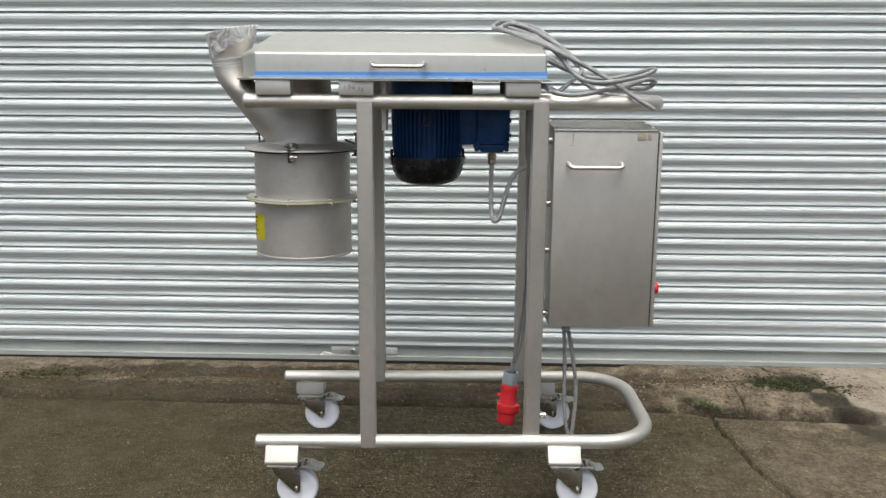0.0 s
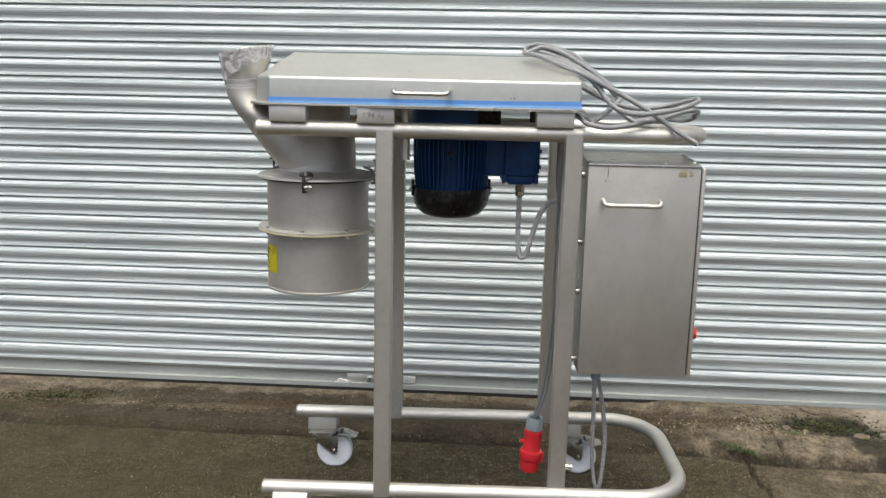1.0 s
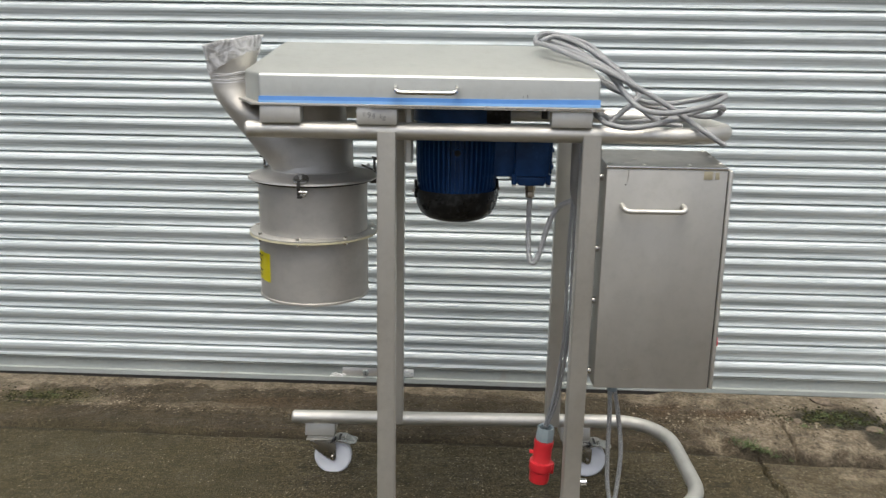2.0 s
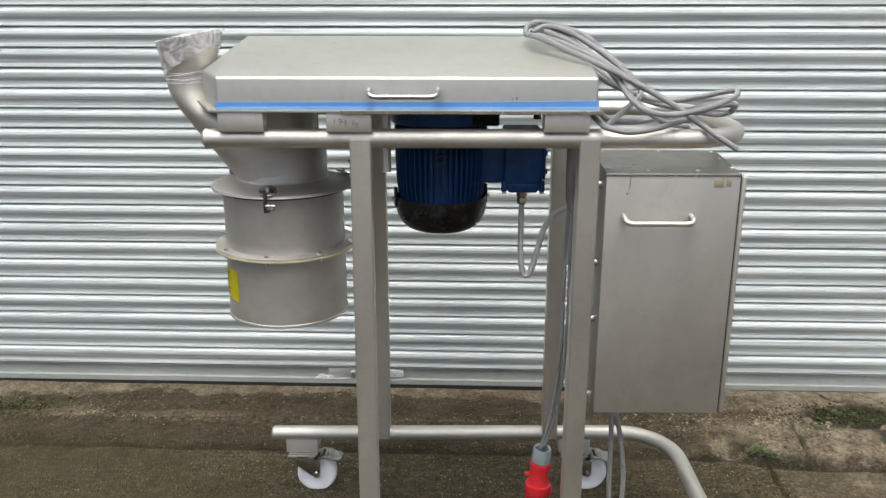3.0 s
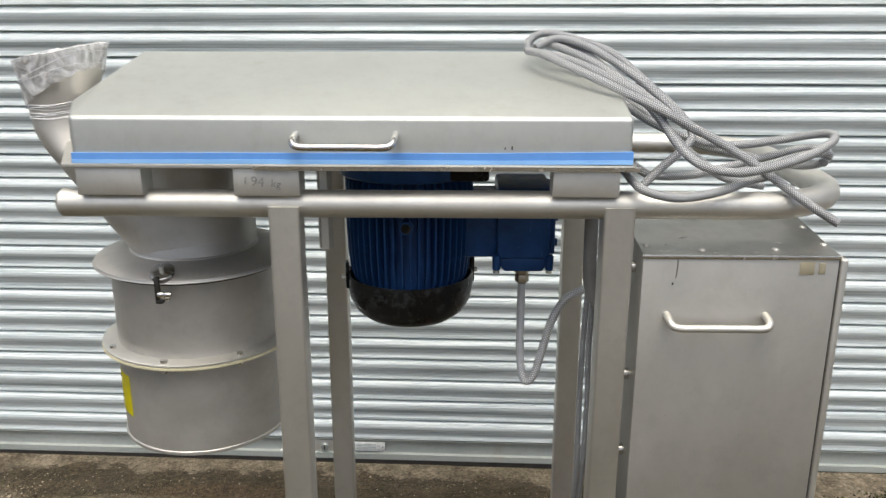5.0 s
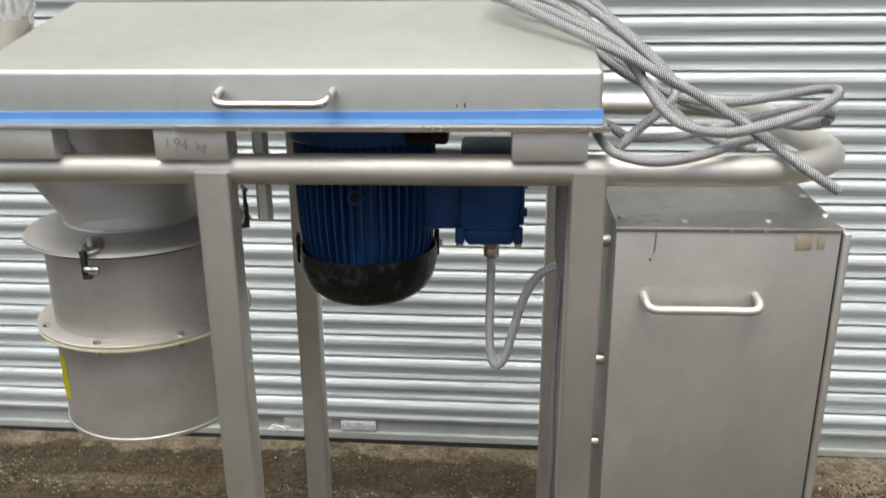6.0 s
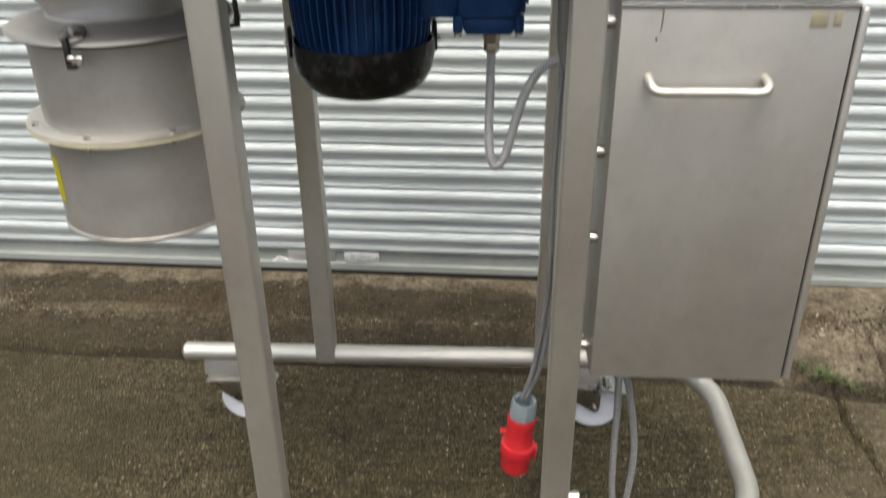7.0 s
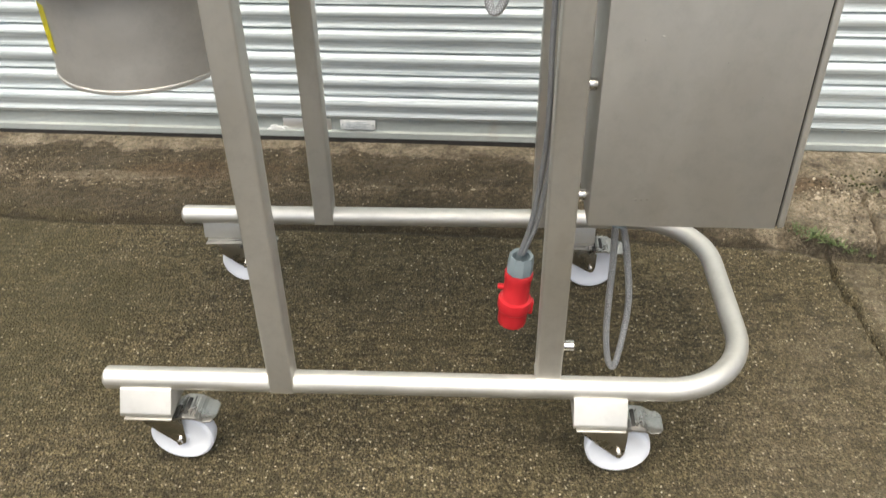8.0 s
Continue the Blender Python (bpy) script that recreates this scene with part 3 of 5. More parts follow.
def lath_mesh():
    outline = [(0.0040, 0.0), (-0.0085, 0.0004), (-0.0102, 0.0022), (-0.0096, 0.0052), (-0.0078, 0.0100), (-0.0066, 0.0150), (-0.0068, 0.0210), (-0.0088, 0.0280), (-0.0118, 0.0350), (-0.0142, 0.0410),
               (-0.0153, 0.0470), (-0.0145, 0.0535), (-0.0119, 0.0600), (-0.0078, 0.0660), (-0.0026, 0.0708), (0.0035, 0.0735), (0.0040, 0.0756)]
    bm = bmesh.new()
    stations = [SHUT_L + (SHUT_R - SHUT_L) * k / 6 for k in range(7)]
    rows = [[bm.verts.new((x, y, z)) for y, z in outline] for x in stations]
    for a, b in zip(rows, rows[1:]):
        for i in range(len(outline) - 1):
            bm.faces.new((a[i], b[i], b[i + 1], a[i + 1]))
    # folded-back rear sheet gives the lath its thickness
    rear = [[bm.verts.new((x, 0.006, z)) for z in (0.0, 0.0756)] for x in (SHUT_L, SHUT_R)]
    bm.faces.new((rear[0][0], rear[0][1], rear[1][1], rear[1][0]))
    return finish(bm, 50)


lath = lath_mesh()
lath.materials.append(GALV)
rnd = random.Random(5)
for i in range(44):
    ob = new("slat", lath)
    ob.parent = shutter
    ob.matrix_basis = pose(rnd.uniform(-0.01, 0.01), rnd.uniform(-0.0006, 0.0006), 0.0842 + LATH * i, rnd.uniform(-0.9, 0.9), 0, rnd.uniform(-0.02, 0.02))
# bottom rail: plain plate with a folded top lip and a foot
rail = prism([(-0.004, 0.0105), (-0.0195, 0.0105), (-0.0205, 0.0125), (-0.0165, 0.0300), (-0.0065, 0.0325), (-0.005, 0.0345), (-0.005, 0.075), (-0.011, 0.0785), (-0.011, 0.0815), (-0.004, 0.0825)], SHUT_L, SHUT_R, "yz")
part("bottom_rail", rail, GALV_DULL, shutter, "dull grey galvanised bottom rail with a folded foot")
# added black strip: paints the shade in the gap below the rail
part("rail_gap_shade", box((SHUT_L, -0.0190, -0.022), (SHUT_R, -0.0060, 0.0104)), RUBBER_AND_GAP, shutter, "black strip added for the shaded gap under the rail")
part("lock_plate", box((-0.528, -0.0085, 0.0275), (-0.365, -0.0052, 0.0735), 0.001), ALU, shutter, "scuffed pale aluminium plate")
tag = part("name_plate", box((-0.333, -0.0115, 0.0385), (-0.216, -0.0088, 0.0725), 0.0008), WHITE_SMEAR, shutter, "small pale metal maker's plate with worn grey lettering")
for k in range(4):
    part("lettering_bar", box((-0.316, -0.0122, 0.0640 - k * 0.0062), (-0.246 + 0.012 * (k % 2), -0.0114, 0.0655 - k * 0.0062)), GREY_PLASTIC, tag)
for sx in (-0.326, -0.223):
    part("rivet", cyl((sx, -0.0125, 0.0555), (sx, -0.011, 0.0555), 0.0028, 10), GREY_PLASTIC, tag)
for sx, sz, w in ((-0.560, 0.038, 0.016), (-0.545, 0.030, 0.022), (-0.524, 0.036, 0.012), (-0.575, 0.030, 0.009)):
    rim = [(sx + w * (1 + 0.45 * noise.noise((k * 1.7, sx * 90, 2))) * math.cos(k * 0.628), sz + 0.55 * w * (1 + 0.5 * noise.noise((k * 2.1, sx * 70, 5))) * math.sin(k * 0.628)) for k in range(10)]
    deep = -0.0105 if sz > 0.0351 else -0.0145
    part("paint_smear", prism(rim, deep, deep + 0.012, "xz"), WHITE_SMEAR, shutter, "smear of dried white paint")
lock = part("lock", cyl((-0.425, -0.020, 0.052), (-0.425, -0.008, 0.052), 0.014, 20, bevel=0.003), GALV_DULL, shutter, "round dark shutter lock")
part("keyhole", box((-0.4275, -0.0215, 0.045), (-0.4225, -0.0195, 0.059)), INK, lock)
for sx, sz in ((0.06, 0.103), (-0.86, 0.100), (0.88, 0.101), (-0.97, 0.100), (1.28, 0.100), (1.52, 0.099), (-0.10, 0.1005)):
    part("screw", cyl((sx, -0.0125, sz - 0.024), (sx, -0.004, sz - 0.024), 0.0035, 8), GREY_PLASTIC, shutter)


def wall(name, lo, hi, label):
    ob = tagged(new(name, finish(box(lo, hi, 0.01))), label, "wall", kind="structure")
    ob.data.materials.append(WALL)
    ob.matrix_basis = SHUT
    return ob


wall("wall_west", (-12, -0.10, -0.2), (SHUT_L + 0.03, 0.30, 5.2), "plain grey rendered wall beside the shutter")
wall("wall_east", (SHUT_R - 0.03, -0.10, -0.2), (12, 0.30, 5.2), "plain grey rendered wall beside the shutter")
wall("wall_lintel", (SHUT_L + 0.04, -0.10, 3.36), (SHUT_R - 0.04, 0.30, 5.2), "plain grey rendered wall above the shutter")

# ---- the machine on its trolley ----
M = pose(0.0063, 2.666, 0, 0, 0, -1.2)
machine = tagged(new("sieving_machine"), "mobile stainless steel sieving machine on a castored tube trolley", "machine")
machine.matrix_basis = M
NEAR, FAR = -0.294, 0.294
Z_LOW, Z_TOP = 0.193, 1.239
LOW_NEAR, LOW_FAR, LOW_RISE = -0.2988, 0.2600, 0.0140


def loop_line(z, right, near, far, rise, left=-0.607, r=0.165):
    """A hairpin in plan: along the near side, round the end and back along the far side, which lies higher by rise."""
    plan = [(left + (right - r - left) * k / 4, near) for k in range(5)]
    plan += [(right - r + r * math.sin(a), near + r - r * math.cos(a)) for a in [math.pi / 2 * k / 10 for k in range(1, 11)]]
    plan += [(right - r + r * math.cos(a), far - r + r * math.sin(a)) for a in [math.pi / 2 * k / 10 for k in range(11)]]
    plan += [(right - r - (right - r - left + 0.012) * k / 4, far) for k in range(1, 5)]
    return [Vector((x, y, z + rise * (y - near) / (far - near) + (0.005 * x if rise else 0.0))) for x, y in plan]


def rounded_tube(z, r, right, near, far, rise=0.0):
    line = loop_line(z, right, near, far, rise)
    ends = [line[0] + Vector((-0.006, 0, 0))] + line + [line[-1] + Vector((-0.006, 0, 0))]
    radii = [r - 0.006] + [r] * len(line) + [r - 0.006]
    return sweep(ends, radii, 28)


part("lower_frame", rounded_tube(Z_LOW, 0.0223, 0.639, LOW_NEAR, LOW_FAR, LOW_RISE), STEEL, machine, "bent round steel tube base frame")
part("upper_frame", rounded_tube(Z_TOP, 0.0216, 0.621, -0.2915, 0.2915), STEEL, machine, "bent round steel tube top frame")


def upright(u, v, foot, back=0.0):
    """Square tube with rounded corners from the face of the top tube down to the height foot, its foot set back a little."""
    bm = bmesh.new()
    hu, hv, r = 0.0238, 0.0226, 0.0045
    ring = []
    for cx, cy, a0 in ((hu - r, hv - r, 0), (r - hu, hv - r, 90), (r - hu, r - hv, 180), (hu - r, r - hv, 270)):
        for k in range(5):
            a = radians(a0 + 22.5 * k)
            ring.append((u + cx + r * math.cos(a), v + cy + r * math.sin(a)))
    lo, hi = [[bm.verts.new((x, y + d, z)) for x, y in ring] for z, d in ((foot, back), (Z_TOP, 0.0))]
    for i in range(len(ring)):
        j = (i + 1) % len(ring)
        bm.faces.new((lo[i], lo[j], hi[j], hi[i]))
    bm.faces.new(hi)
    bm.faces.new(lo[::-1])
    return bm


for u, v, foot, back in ((-0.2595, -0.2990, Z_LOW - 0.013, 0.0), (0.2500, -0.2920, Z_LOW + 0.0120, 0.0135), (-0.2690, 0.2700, Z_LOW + LOW_RISE - 0.013, -0.0110), (0.2622, 0.2700, Z_LOW + LOW_RISE - 0.010, -0.0110)):
    part("post", upright(u, v, foot, back), STEEL_POST, machine, "square steel upright")
part("weld_seam", box((0.2250, -0.3035, Z_LOW + 0.0120), (0.2750, -0.2550, Z_LOW + 0.0242), 0.0025), STEEL_WHITE, machine, "bright weld seam at the foot of an upright")
# saddle blocks between the top frame and the tray
for k, u in enumerate((-0.521, -0.283, 0.196)):
    for v, s in ((NEAR, -1), (FAR, 1)):
        u = 0.252 if k == 2 and s > 0 else u
        y0, y1 = sorted((v + s * 0.0258, v - s * 0.020))
        blk = part("saddle_block", box((u - 0.050, y0, 1.2565), (u + 0.050, y1, 1.3000), 0.0022), STEEL_WHITE, machine)
        if k == 1 and s < 0:
            saddle_mid = blk


def text_mesh(word, height, depth=0.0004):
    cu = bpy.data.curves.new("word", "FONT")
    cu.body, cu.size, cu.extrude, cu.align_x = word, height, depth, "CENTER"
    cu.resolution_u = 3
    ob = bpy.data.objects.new("word", cu)
    me = bpy.data.meshes.new_from_object(ob)
    bpy.data.objects.remove(ob)
    return me


for word, size, du, dz in (("1", 0.016, -0.032, 0.0125), ("94", 0.021, -0.014, 0.0095), ("kg", 0.017, 0.014, 0.0080)):
    part("handwriting", text_mesh(word, size, 0.0003), PEN, saddle_mid, "faint pencilled weight note", pose(-0.283 + du, NEAR - 0.0266, 1.2565 + dz + 0.006, 90, 0, 0) @ pose(0, 0, 0, 0, 0, -6), sharp=30)

# tray under the lid
tray = part("tray", prism([(-0.588, -0.325), (0.263, -0.325), (0.270, -0.318), (0.270, 0.318), (0.263, 0.325), (-0.588, 0.325), (-0.668, 0.140), (-0.668, -0.130)], 1.2995, 1.3060, "xy", 0.0012), STEEL_SHEET, machine, "thin steel tray plate with a pointed end")
part("tray_lip", prism([(-0.300, 1.2975), (0.272, 1.2975), (0.274, 1.3040), (-0.300, 1.3040)], -0.3285, -0.3235, "xz"), STEEL_BRIGHT, tray)
lid_bm = bmesh.new()
plan = [(0.2615, -0.319), (-0.571, -0.319), (-0.648, -0.137), (-0.648, 0.137), (-0.571, 0.319), (0.2615, 0.319)]
low = [lid_bm.verts.new((x, y, 1.3062)) for x, y in plan]
eave = [lid_bm.verts.new((x, y, 1.3755)) for x, y in plan]
r0, r1 = lid_bm.verts.new((-0.565, 0, 1.4500)), lid_bm.verts.new((0.2615, 0, 1.4500))
for i in range(5):
    lid_bm.faces.new((low[i], low[i + 1], eave[i + 1], eave[i]))
lid_bm.faces.new((low[5], low[0], eave[0], r1, eave[5]))
lid_bm.faces.new((eave[0], eave[1], r0, r1))
lid_bm.faces.new((eave[1], eave[2], r0))
lid_bm.faces.new((eave[2], eave[3], r0))
lid_bm.faces.new((eave[3], eave[4], r0))
lid_bm.faces.new((eave[4], eave[5], r1, r0))
lid_bm.faces.new(low[::-1])
bmesh.ops.recalc_face_normals(lid_bm, faces=lid_bm.faces[:])
bmesh.ops.bevel(lid_bm, geom=[e for e in lid_bm.edges if max(v.co.z for v in e.verts) < 1.40 and max(v.co.z for v in e.verts) > 1.31 or all(v.co.x > 0.2 for v in e.verts) and max(v.co.z for v in e.verts) > 1.31], offset=0.0065, segments=4, profile=0.5, affect="EDGES")
lid = part("lid", lid_bm, STEEL_LID, machine, "low hipped dull steel lid with rounded edges", sharp=30)
tape = prism([(-0.572, 1.3062), (-0.572, 1.3218), (-0.30, 1.3225), (0.05, 1.3232), (0.2622, 1.3260), (0.2622, 1.3072), (0.0, 1.3062)], -0.3222, -0.3194, "xz")
part("blue_tape", tape, BLUE_TAPE, lid, "strip of blue adhesive tape")
# paler blue along the lower part of the tape
part("tape_pale_strip", prism([(-0.571, 1.3066), (-0.571, 1.3120), (-0.30, 1.3132), (0.05, 1.3128), (0.2620, 1.3140), (0.2620, 1.3076), (0.0, 1.3066)], -0.3229, -0.3223, "xz"), PALE_TAPE, lid, "paler blue strip along the lower edge of the tape")
part("blue_tape", box((0.2590, -0.3210, 1.3072), (0.2630, 0.30, 1.3258), 0.0008), BLUE_TAPE, lid, "strip of blue adhesive tape")


def bar_handle(u0, u1, face, z, out, drop, r=0.0056):
    pts = [(u0, face + 0.002, z + drop), (u0, face - out * 0.62, z + drop * 0.75), (u0 + 0.004, face - out * 0.92, z + drop * 0.25), (u0 + 0.016, face - out, z), (u0 + 0.05, face - out, z),
           (u1 - 0.05, face - out, z), (u1 - 0.016, face - out, z), (u1 - 0.004, face - out * 0.92, z + drop * 0.25), (u1, face - out * 0.62, z + drop * 0.75), (u1, face + 0.002, z + drop)]
    return sweep(spline(pts, 5), r, 14)


part("handle", bar_handle(-0.236, -0.088, -0.319, 1.3375, 0.040, 0.012), STEEL_BRIGHT, lid, "bent steel rod handle")
part("scratch_mark", box((0.083, -0.3196, 1.3285), (0.085, -0.3188, 1.334)), INK, lid)
part("scratch_mark", box((0.073, -0.3196, 1.3285), (0.0745, -0.3188, 1.332)), INK, lid)

# ---- drum, outlet and inlet pipe ----
DU, DV = -0.4851, -0.0565
drum = part("drum", lathe([(0.146, 0.921), (0.1515, 0.923), (0.1515, 1.066), (0.146, 1.070)], (DU, DV, 0), 64), STEEL_DRUM, machine, "matt steel drum, two bolted sections")
drum.matrix_basis = pose(0, 0, 0.0145)
part("drum_lid", lathe([(0.1100, 1.0905), (0.1135, 1.0920), (0.172, 1.0795), (0.1775, 1.0760), (0.1785, 1.0730), (0.1770, 1.0705), (0.150, 1.0700)], (DU, DV, 0), 64), STEEL_DRUM, drum, "shallow conical steel drum lid")
part("rim_bead", lathe([(0.1772, 1.0700), (0.1794, 1.0703), (0.1799, 1.0716), (0.1792, 1.0729), (0.1780, 1.0733)], (DU, DV, 0), 64), STEEL_WHITE, drum)
part("seal", lathe([(0.150, 1.0650), (0.1700, 1.0652), (0.1712, 1.0675), (0.1700, 1.0698), (0.150, 1.0700)], (DU, DV, 0), 64), RUBBER_AND_GAP, drum)
part("flange_ring", lathe([(0.1500, 0.9235), (0.1755, 0.9235), (0.1790, 0.9215), (0.1790, 0.9185), (0.1500, 0.9180)], (DU, DV, 0), 64), STEEL, drum)
part("gasket", lathe([(0.1500, 0.9178), (0.1797, 0.9178), (0.1800, 0.9150), (0.1795, 0.9128), (0.1500, 0.9126)], (DU, DV, 0), 64), GASKET, drum, "cream rubber gasket")
lower = part("lower_section", lathe([(0.150, 0.9125), (0.1535, 0.912), (0.1530, 0.751), (0.1535, 0.744), (0.1535, 0.738), (0.1525, 0.7355), (0.146, 0.736), (0.146, 0.80), (0.0, 0.80)], (DU, DV, 0), 64), STEEL_DRUM, drum, "lower drum section open below")
part("bottom_bead", lathe([(0.1531, 0.7430), (0.1550, 0.7415), (0.1555, 0.7385), (0.1548, 0.7352), (0.1480, 0.7345)], (DU, DV, 0), 64), STEEL_WHITE, drum)
for k in range(8):
    a = radians(-96 + 45 * k)
    c = (DU + 0.168 * math.cos(a), DV + 0.168 * math.sin(a))
    bm = cyl((*c, 0.9235), (*c, 0.9290), 0.0062, 6)
    cyl((*c, 0.9045), (*c, 0.9125), 0.0050, 6, bm)
    part("bolt", bm, STEEL_BRIGHT, drum)


def clamp(angle, lifted=False):
    """A toggle clamp: rounded pad on the lid, hook and wing nut below the rim; drawn facing -y, then turned."""
    turn = pose(DU, DV, 0) @ pose(0, 0, 0, 0, 0, angle)
    pad = prism([(0.0215 * math.cos(k * 0.4488), -0.1645 + 0.0190 * math.sin(k * 0.4488)) for k in range(14)], 0.0, 0.0065, "xy", 0.0015)
    for v in pad.verts:
        v.co.z += 1.0800 + 0.45 * (0.172 + v.co.y)
    ob = part("clamp", pad, STEEL_DARK, drum, "steel toggle clamp with a hook and wing nut")
    ob.matrix_basis = turn
    part("clamp_screw", cyl((0, -0.166, 1.086), (0, -0.166, 1.098), 0.0042, 8, bevel=0.001), STEEL, ob)
    # hook in dark iron, its shade put into the colour
    hook = box((-0.006, -0.1905, 1.046), (0.002, -0.1815, 1.086), 0.0015)
    box((-0.006, -0.1905, 1.040), (0.007, -0.172, 1.0465), 0.0015, hook)
    part("hook", hook, IRON, ob)
    if lifted:
        # the T-bar of this one stands up above the rim
        bar = cyl((0, -0.186, 1.080), (0, -0.186, 1.113), 0.0036, 10)
        cyl((-0.014, -0.186, 1.113), (0.014, -0.186, 1.113), 0.0042, 10, bar)
        part("t_bar", bar, IRON, ob)
    part("wing_nut", lathe([(0.0, -0.010), (0.0048, -0.010), (0.0062, -0.004), (0.0046, 0.0), (0.0062, 0.004), (0.0048, 0.012), (0.0, 0.012)], (0.010, -0.190, 1.057), 12, None, pose(0, 0, 0, 0, 90, 0).to_3x3()), STEEL_BRIGHT, ob)
    part("washer", cyl((0.0, -0.1835, 1.0485), (0.016, -0.1835, 1.0485), 0.0045, 10), STEEL_BRIGHT, ob)
    return ob


for a in (-2, 118, 238):
    clamp(a, a > 0)


def sticker(z0, z1, a0, a1, r):
    """A label that follows the drum's curve, with rows of unreadable print."""
    def patch(za, zb, aa, ab, rr):
        bm = bmesh.new()
        n = 8
        lo = [bm.verts.new((DU + rr * math.cos(radians(aa + (ab - aa) * k / n)), DV + rr * math.sin(radians(aa + (ab - aa) * k / n)), za)) for k in range(n + 1)]
        hi = [bm.verts.new((DU + rr * math.cos(radians(aa + (ab - aa) * k / n)), DV + rr * math.sin(radians(aa + (ab - aa) * k / n)), zb)) for k in range(n + 1)]
        faces = [bm.faces.new((lo[k], lo[k + 1], hi[k + 1], hi[k])) for k in range(n)]
        bmesh.ops.solidify(bm, geom=faces, thickness=0.0005)
        return bm
    ob = part("sticker", patch(z0, z1, a0, a1, r), YELLOW, drum, "yellow warning sticker with black print")
    for k in range(5):
        z = z1 - (z1 - z0) * (0.14 + 0.17 * k)
        part("print_bar", patch(z - 0.0035, z, a0 + 3, a1 - 16 - 3 * (k % 3), r + 0.0006), INK, ob)
    return ob


sticker(0.789, 0.870, 176, 227, 0.1540)
sticker(0.960, 1.045, 150, 193, 0.1520)
sticker(0.806, 0.886, 88, 140, 0.1540)

part("outlet", lathe([(0.1125, 1.090), (0.1105, 1.120), (0.0950, 1.150), (0.0950, 1.2995)], (DU, DV, 0), 64), STEEL_DRUM, machine, "round steel outlet under the tray")
part("weld_bead", lathe([(0.1120, 1.0945), (0.1150, 1.0930), (0.1165, 1.0905), (0.1150, 1.0885)], (DU, DV, 0), 64), STEEL, drum)


def skew(z, left, right, ry, v=DV):
    return ((left + right) / 2, v, z, (right - left) / 2, ry)


hopper = loft([skew(1.105, -0.590, -0.3665, 0.114), skew(1.145, -0.624, -0.3665, 0.112), skew(1.180, -0.651, -0.3665, 0.107, -0.058), skew(1.210, -0.676, -0.3680, 0.099, -0.057), skew(1.235, -0.696, -0.4100, 0.088, -0.057), skew(1.255, -0.711, -0.5050, 0.074, -0.056), skew(1.272, -0.724, -0.5850, 0.064, -0.055), skew(1.290, -0.736, -0.6250, 0.058, -0.053),
               skew(1.308, -0.7465, -0.636, 0.0575, -0.050), skew(1.318, -0.7510, -0.640, 0.0570, -0.048), skew(1.332, -0.7550, -0.642, 0.0570, -0.046), skew(1.346, -0.7570, -0.6425, 0.0570, -0.045), skew(1.356, -0.7580, -0.6425, 0.0572, -0.045),
               skew(1.445, -0.7680, -0.6180, 0.0735, -0.045), skew(1.4475, -0.7690, -0.6165, 0.0750, -0.045), skew(1.4430, -0.764, -0.622, 0.0700, -0.045)])
for v in hopper.verts:
    if v.co.z > 1.36:
        v.co.z += (v.co.x + 0.693) * 0.19 * min(1, (v.co.z - 1.36) / 0.08)
part("inlet_pipe", hopper, STEEL_DRUM, machine, "slanting steel inlet pipe with a flared mouth", pose(-0.0065, 0.005, 0))

# ---- motor ----
MU, MV = -0.0780, -0.089
body = lathe([(0.0, 1.055), (0.094, 1.055), (0.0945, 1.075), (0.0955, 1.250), (0.0, 1.250)], (MU, MV, 0), 64)
motor = part("motor", body, BLUE, machine, "dark blue finned electric motor hung under the tray", pose(-0.004, 0, 0), sharp=30)
part("mounting_flange", lathe([(0.0, 1.2505), (0.120, 1.2505), (0.1245, 1.254), (0.1245, 1.2990), (0.0, 1.2990)], (MU, MV, 0), 64), BLUE, motor, "dark blue round motor flange")
part("mounting_bracket", box((MU + 0.060, MV - 0.100, 1.2520), (MU + 0.138, MV + 0.080, 1.2990), 0.005), BLACK, motor)
fin = prism([(0.094, 1.058), (0.1020, 1.060), (0.1075, 1.075), (0.1115, 1.110), (0.1135, 1.160), (0.1135, 1.240), (0.109, 1.2475), (0.094, 1.2475)], -0.0013, 0.0013, "xz")
fin_mesh = finish(fin, 30)
fin_mesh.materials.append(BLUE)
for k in range(48):
    part("cooling_fin", fin_mesh, None, motor, "", pose(MU, MV, 0, 0, 0, 7.5 * k + 3.75))
boss = cyl((MU, MV - 0.100, 1.175), (MU, MV - 0.1160, 1.175), 0.0125, 20, bevel=0.002)
part("eye_boss", boss, BLUE, motor)
part("threaded_hole", cyl((MU, MV - 0.1150, 1.175), (MU, MV - 0.1165, 1.175), 0.0085, 16), BLACK, motor)
cowl = lathe([(0.1105, 1.066), (0.1135, 1.067), (0.1150, 1.056), (0.1142, 1.040), (0.1100, 1.020), (0.1005, 1.0015), (0.0850, 0.9880), (0.064, 0.9805), (0.038, 0.9775), (0.0, 0.9770)], (MU, MV, 0), 64)
cowl_part = part("fan_cowl", cowl, BLACK, motor, "scuffed black domed fan cowl")
for a in (12, 100, 192):
    c = Vector((MU + 0.1145 * math.cos(radians(a)), MV + 0.1145 * math.sin(radians(a)), 1.060))
    ear = box((-0.011, -0.003, -0.020), (0.011, 0.004, 0.030), 0.003)
    bmesh.ops.transform(ear, matrix=Matrix.Translation(c) @ Matrix.Rotation(radians(a - 90), 4, "Z"), verts=ear.verts)
    part("cowl_lug", ear, BLACK, cowl_part)
    part("screw", cyl(c, c + Vector((0.010 * math.cos(radians(a)), 0.010 * math.sin(radians(a)), 0)), 0.005, 8), STEEL, cowl_part)
